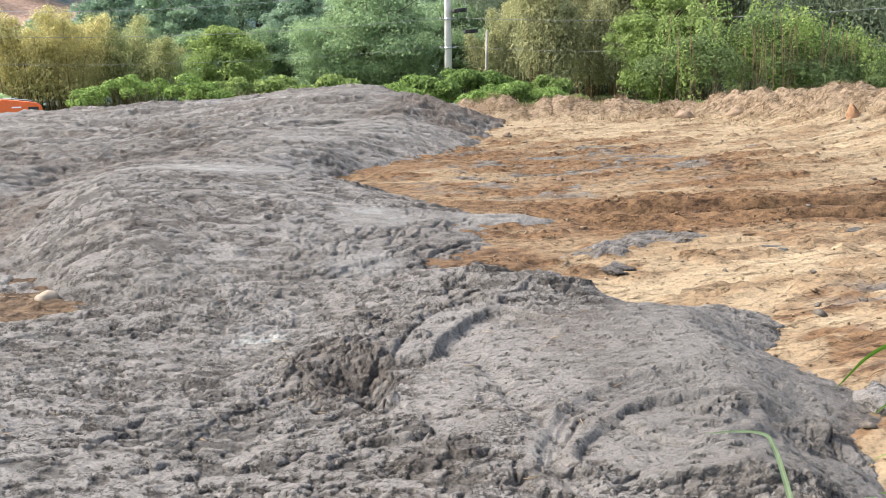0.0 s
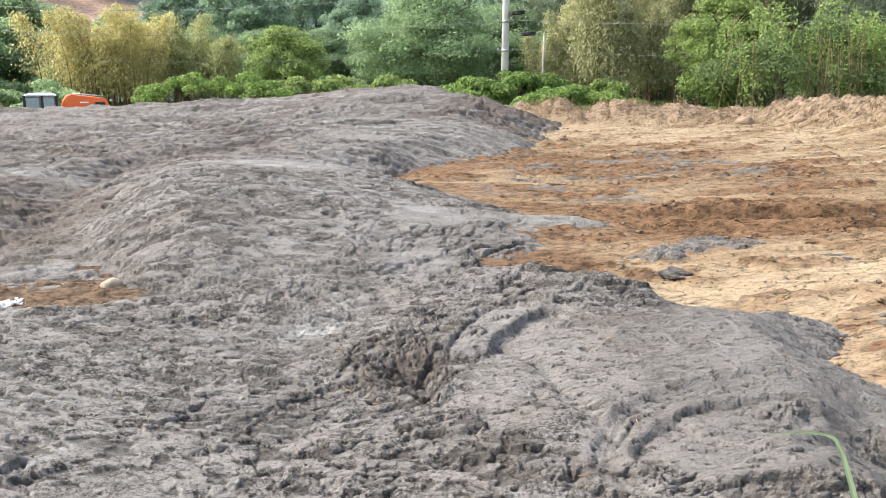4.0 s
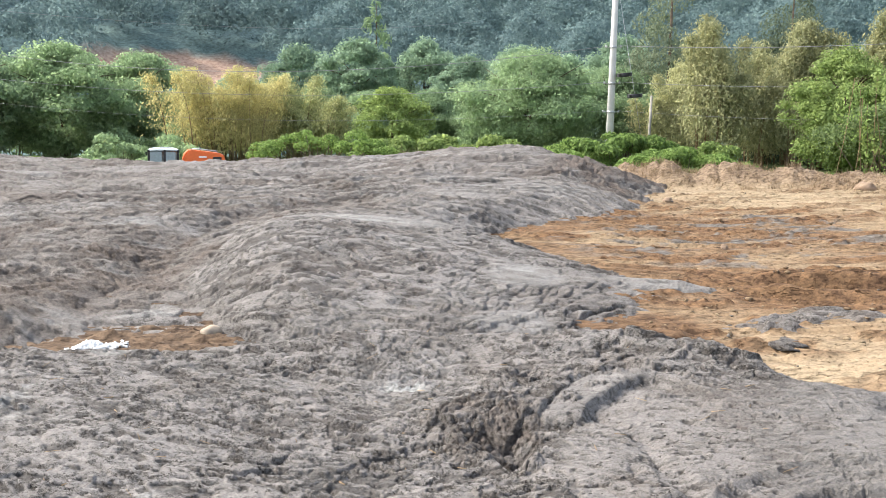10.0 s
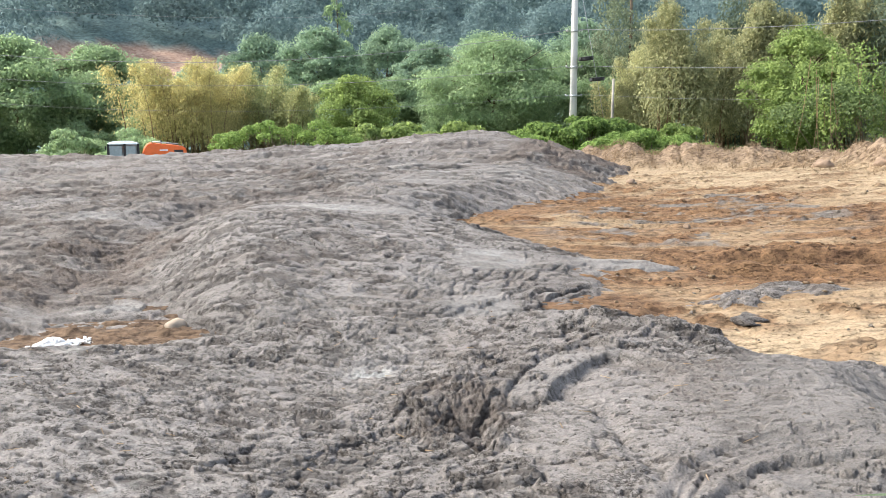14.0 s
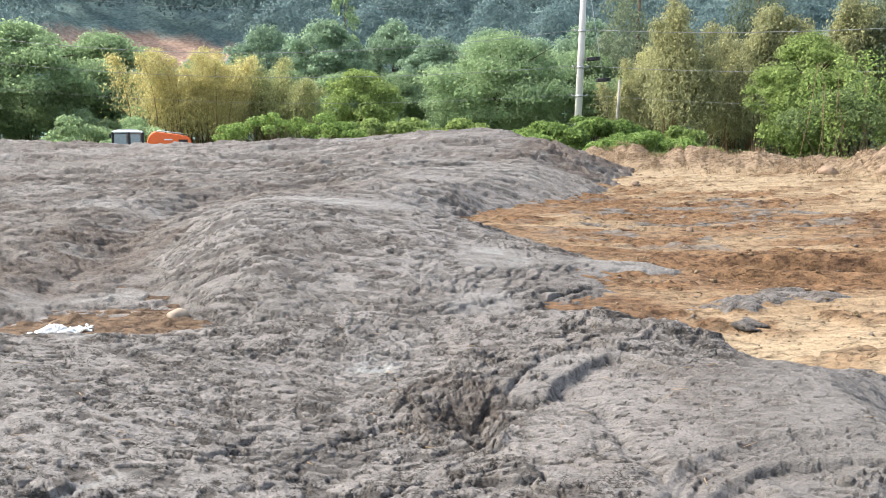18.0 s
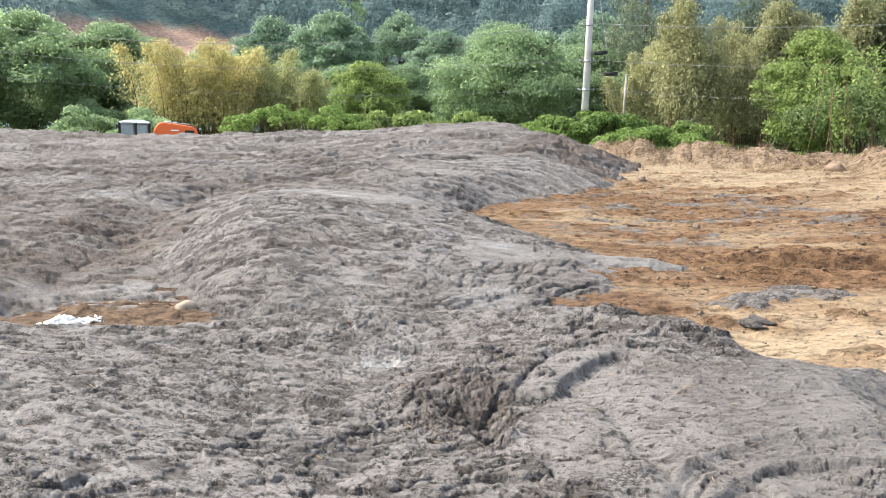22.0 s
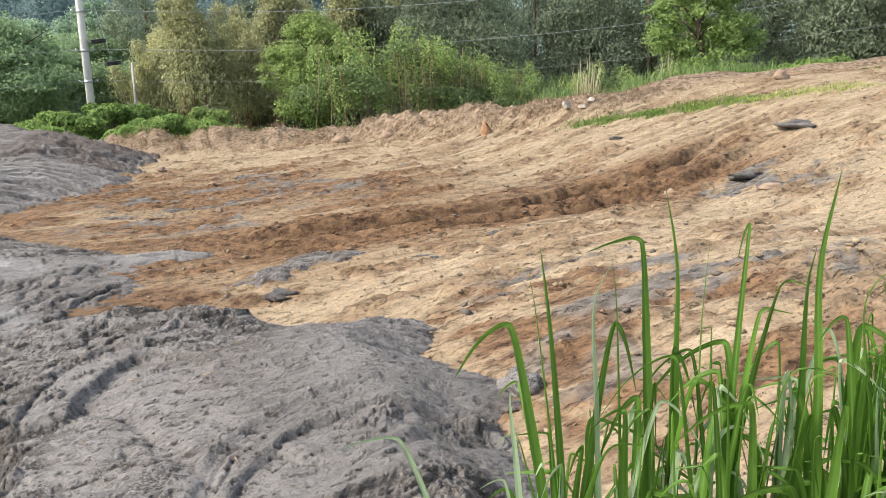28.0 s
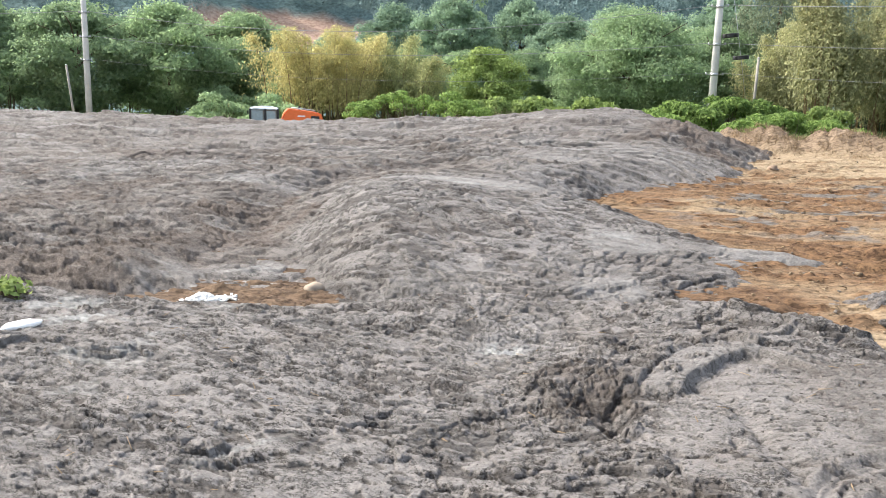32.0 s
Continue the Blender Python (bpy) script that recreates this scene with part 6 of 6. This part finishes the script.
for k, (a, d, h) in enumerate(((14.6, 42.5, 1.7), (13.2, 42.0, 1.5), (12.2, 42.5, 1.4), (8.4, 39.0, 1.6), (4.4, 37.0, 1.5), (2.2, 36.0, 1.5))):
    p = polar(a, d, 0)
    reed_tuft(p[0], p[1], 150, h, L_DRY if k < 2 else L_REED, "tuft of tall dry grass behind the heap crest" if k < 2 else "tuft of tall green grass behind the heap crest", 94 + k, 0.035, 0.6, 0.55)


# ---- tall grass beside the viewer ----
def blade(points, width, mat, parent, seed, face=None):
    """One grass blade along a smooth line, folded along its midrib and tapering to a point."""
    rng = np.random.default_rng(seed)
    p = np.array(points, float)
    p = np.concatenate([[2 * p[0] - p[1]], p, [2 * p[-1] - p[-2]]])
    line = []
    for a, b, c, d in zip(p, p[1:], p[2:], p[3:]):
        for t in np.arange(6) / 6:
            line.append(0.5 * (2 * b + (c - a) * t + (2 * a - 5 * b + 4 * c - d) * t * t + (3 * b - a - 3 * c + d) * t ** 3))
    line = [Vector(q) for q in line + [p[-2]]]
    vs, fs = [], []
    yaw = rng.uniform(0, math.pi) if face is None else face + rng.normal(0, 0.45)
    n = len(line) - 1
    run = np.concatenate([[0], np.cumsum([(b - a).length for a, b in zip(line, line[1:])])])
    for k in range(n + 1):
        u = float(run[k] / run[-1])
        c, d = line[k], line[min(k + 1, n)] - line[max(k - 1, 0)]
        side = d.cross(Vector((math.cos(yaw + u * 0.7), math.sin(yaw + u * 0.7), 0.15))).normalized()
        nrm = d.cross(side).normalized()
        w = width * min(1.0, 0.40 + 1.5 * u) * (1 - u ** 2.6) ** 0.8 * 0.5 + 0.0005
        vs += [c - side * w + nrm * w * 0.35, c - nrm * w * 0.05, c + side * w + nrm * w * 0.35]
        if k:
            i = 3 * k
            fs += [(i - 3, i - 2, i + 1, i), (i - 2, i - 1, i + 2, i + 1)]
    ob = mesh_object("blade", [tuple(v) for v in vs], fs, mat, parent, True)
    set_attr(ob, "rib", np.tile([0.0, 1.0, 0.0], n + 1))
    return ob


def folded(base, top_s, top_z, tip_s, tip_z, right, back):
    """A blade's line: up from its base, over a top, and out or down to the tip; offsets to the right and upwards."""
    at = lambda s, z, b: tuple(right * s + Vector((0, 0, z)) + right.cross(Vector((0, 0, 1))) * b)
    line = [at(base, -0.02, 0), at(base + 0.25 * (top_s - base), 0.38 * top_z, 0.2 * back), at(base + 0.62 * (top_s - base), 0.74 * top_z, 0.5 * back)]
    if tip_z < top_z:
        line += [at(base + 0.9 * (top_s - base), 0.955 * top_z, 0.8 * back), at(top_s + 0.10 * (tip_s - top_s), top_z, back), at(top_s + 0.55 * (tip_s - top_s), top_z - 0.32 * (top_z - tip_z), back)]
    else:
        line += [at(top_s, top_z, back)]
    return line + [at(tip_s, tip_z, back)]


def grass_clump(x, y, rows, fill, tall, seed):
    """A clump of tall grass: its standing and folded blades one by one, and shorter ones filling its foot."""
    rng = np.random.default_rng(seed)
    g = thing("grass_clump", Matrix.Translation((x, y, 0.4)), "clump of tall green grass with long arching blades", "grass clump", "tall grass clumps")
    out = Vector((x - 0.2, y - 0.03, 0)).normalized()
    right = Vector((out.y, -out.x, 0))
    for k, (base, top_s, top_z, tip_s, tip_z, width) in enumerate(rows):
        blade(folded(base, top_s, top_z, tip_s, tip_z, right, rng.normal(0, 0.04)), width * 1.05, L_PALE_SHEEN if width < 0.02 else L_BLADE, g, seed + k, math.atan2(out.y, out.x))
    for k in range(fill):
        base, b = float(np.clip(rng.normal(0.03, 0.075), -0.05, 0.25)), rng.normal(0, 0.08)
        lean, h = rng.normal(0.03, 0.085), tall * rng.uniform(0.35, 1.0)
        fall = rng.uniform(-0.02, 0.28) * h
        line = folded(base, base + lean, h, base + lean * 1.6 + rng.normal(0, 0.05 + 0.35 * max(fall, 0)), h - fall, right, rng.normal(0, 0.10))
        blade([Vector(q) - out * b for q in line], rng.uniform(0.014, 0.034), L_PALE_SHEEN if k % 6 == 0 else L_BLADE, g, seed + 50 + k)


def tall_grass():
    grass_clump(1.32, 1.97, ((0.04, -0.08, 0.94, -0.25, 0.77, 0.030), (0.07, 0.03, 0.95, 0.01, 1.16, 0.026), (0.08, 0.21, 0.94, 0.27, 0.74, 0.028), (-0.24, -0.42, 0.60, -0.60, 0.56, 0.019), 
                             (-0.05, -0.11, 0.47, -0.18, 0.44, 0.016), (0.06, -0.02, 1.06, -0.06, 1.10, 0.020)), 30, 0.74, 300)
    grass_clump(1.55, 1.82, ((0.04, 0.01, 1.18, -0.14, 1.14, 0.030), (0.09, 0.10, 1.10, 0.07, 1.32, 0.036), (0.14, 0.17, 0.95, 0.19, 1.18, 0.028), (0.08, 0.09, 0.87, 0.16, 0.65, 0.026), (-0.09, 0.06, 0.73, 0.17, 0.60, 0.019),
                             (-0.05, -0.06, 1.00, -0.07, 1.14, 0.024), (-0.11, -0.12, 0.99, -0.07, 1.12, 0.018)), 46, 0.82, 420)
    grass_clump(1.72, 1.66, ((-0.06, 0.13, 1.08, 0.19, 1.07, 0.028), (-0.03, 0.08, 1.00, 0.16, 0.99, 0.026), (-0.02, 0.05, 1.22, 0.02, 1.13, 0.022), (-0.10, 0.01, 0.56, 0.07, 0.49, 0.019)), 64, 0.92, 540)
    grass_clump(1.92, 1.46, ((-0.05, -0.07, 1.11, -0.03, 1.36, 0.026), (-0.21, -0.05, 0.94, 0.00, 0.77, 0.019), (-0.11, -0.10, 1.04, -0.08, 1.16, 0.028), (-0.18, -0.11, 0.81, -0.26, 0.78, 0.018)), 84, 0.98, 660)
    grass_clump(1.98, 1.33, ((-0.05, -0.10, 1.06, -0.02, 1.18, 0.036), (-0.09, -0.06, 0.85, 0.02, 0.76, 0.019), (-0.08, -0.14, 1.01, -0.20, 0.94, 0.028), (-0.02, -0.05, 0.96, -0.07, 1.10, 0.030)), 84, 1.0, 780)
    grass_clump(2.16, 1.14, ((0.0, 0.08, 1.1, 0.14, 1.0, 0.03), (0.05, 0.0, 1.0, -0.05, 1.12, 0.028)), 80, 1.0, 900)


# Sky sheen of folded blades, put into a paler leaf colour.
L_PALE_SHEEN = blade_material("pale_sheen_blades", (0.14, 0.22, 0.11), (0.34, 0.45, 0.26), (0.42, 0.5, 0.34))
L_BLADE = blade_material("tall_grass_blades", (0.022, 0.058, 0.008), (0.105, 0.215, 0.028), (0.15, 0.27, 0.07))
tall_grass()
weed = bush(0.35, 0.25, 0.3, L_FRESH, 0.06, 900, 83, "small green weed sprouting from the sludge", "weed")
weed.matrix_basis = Matrix.Translation((-6.15, 5.75, 0.02))
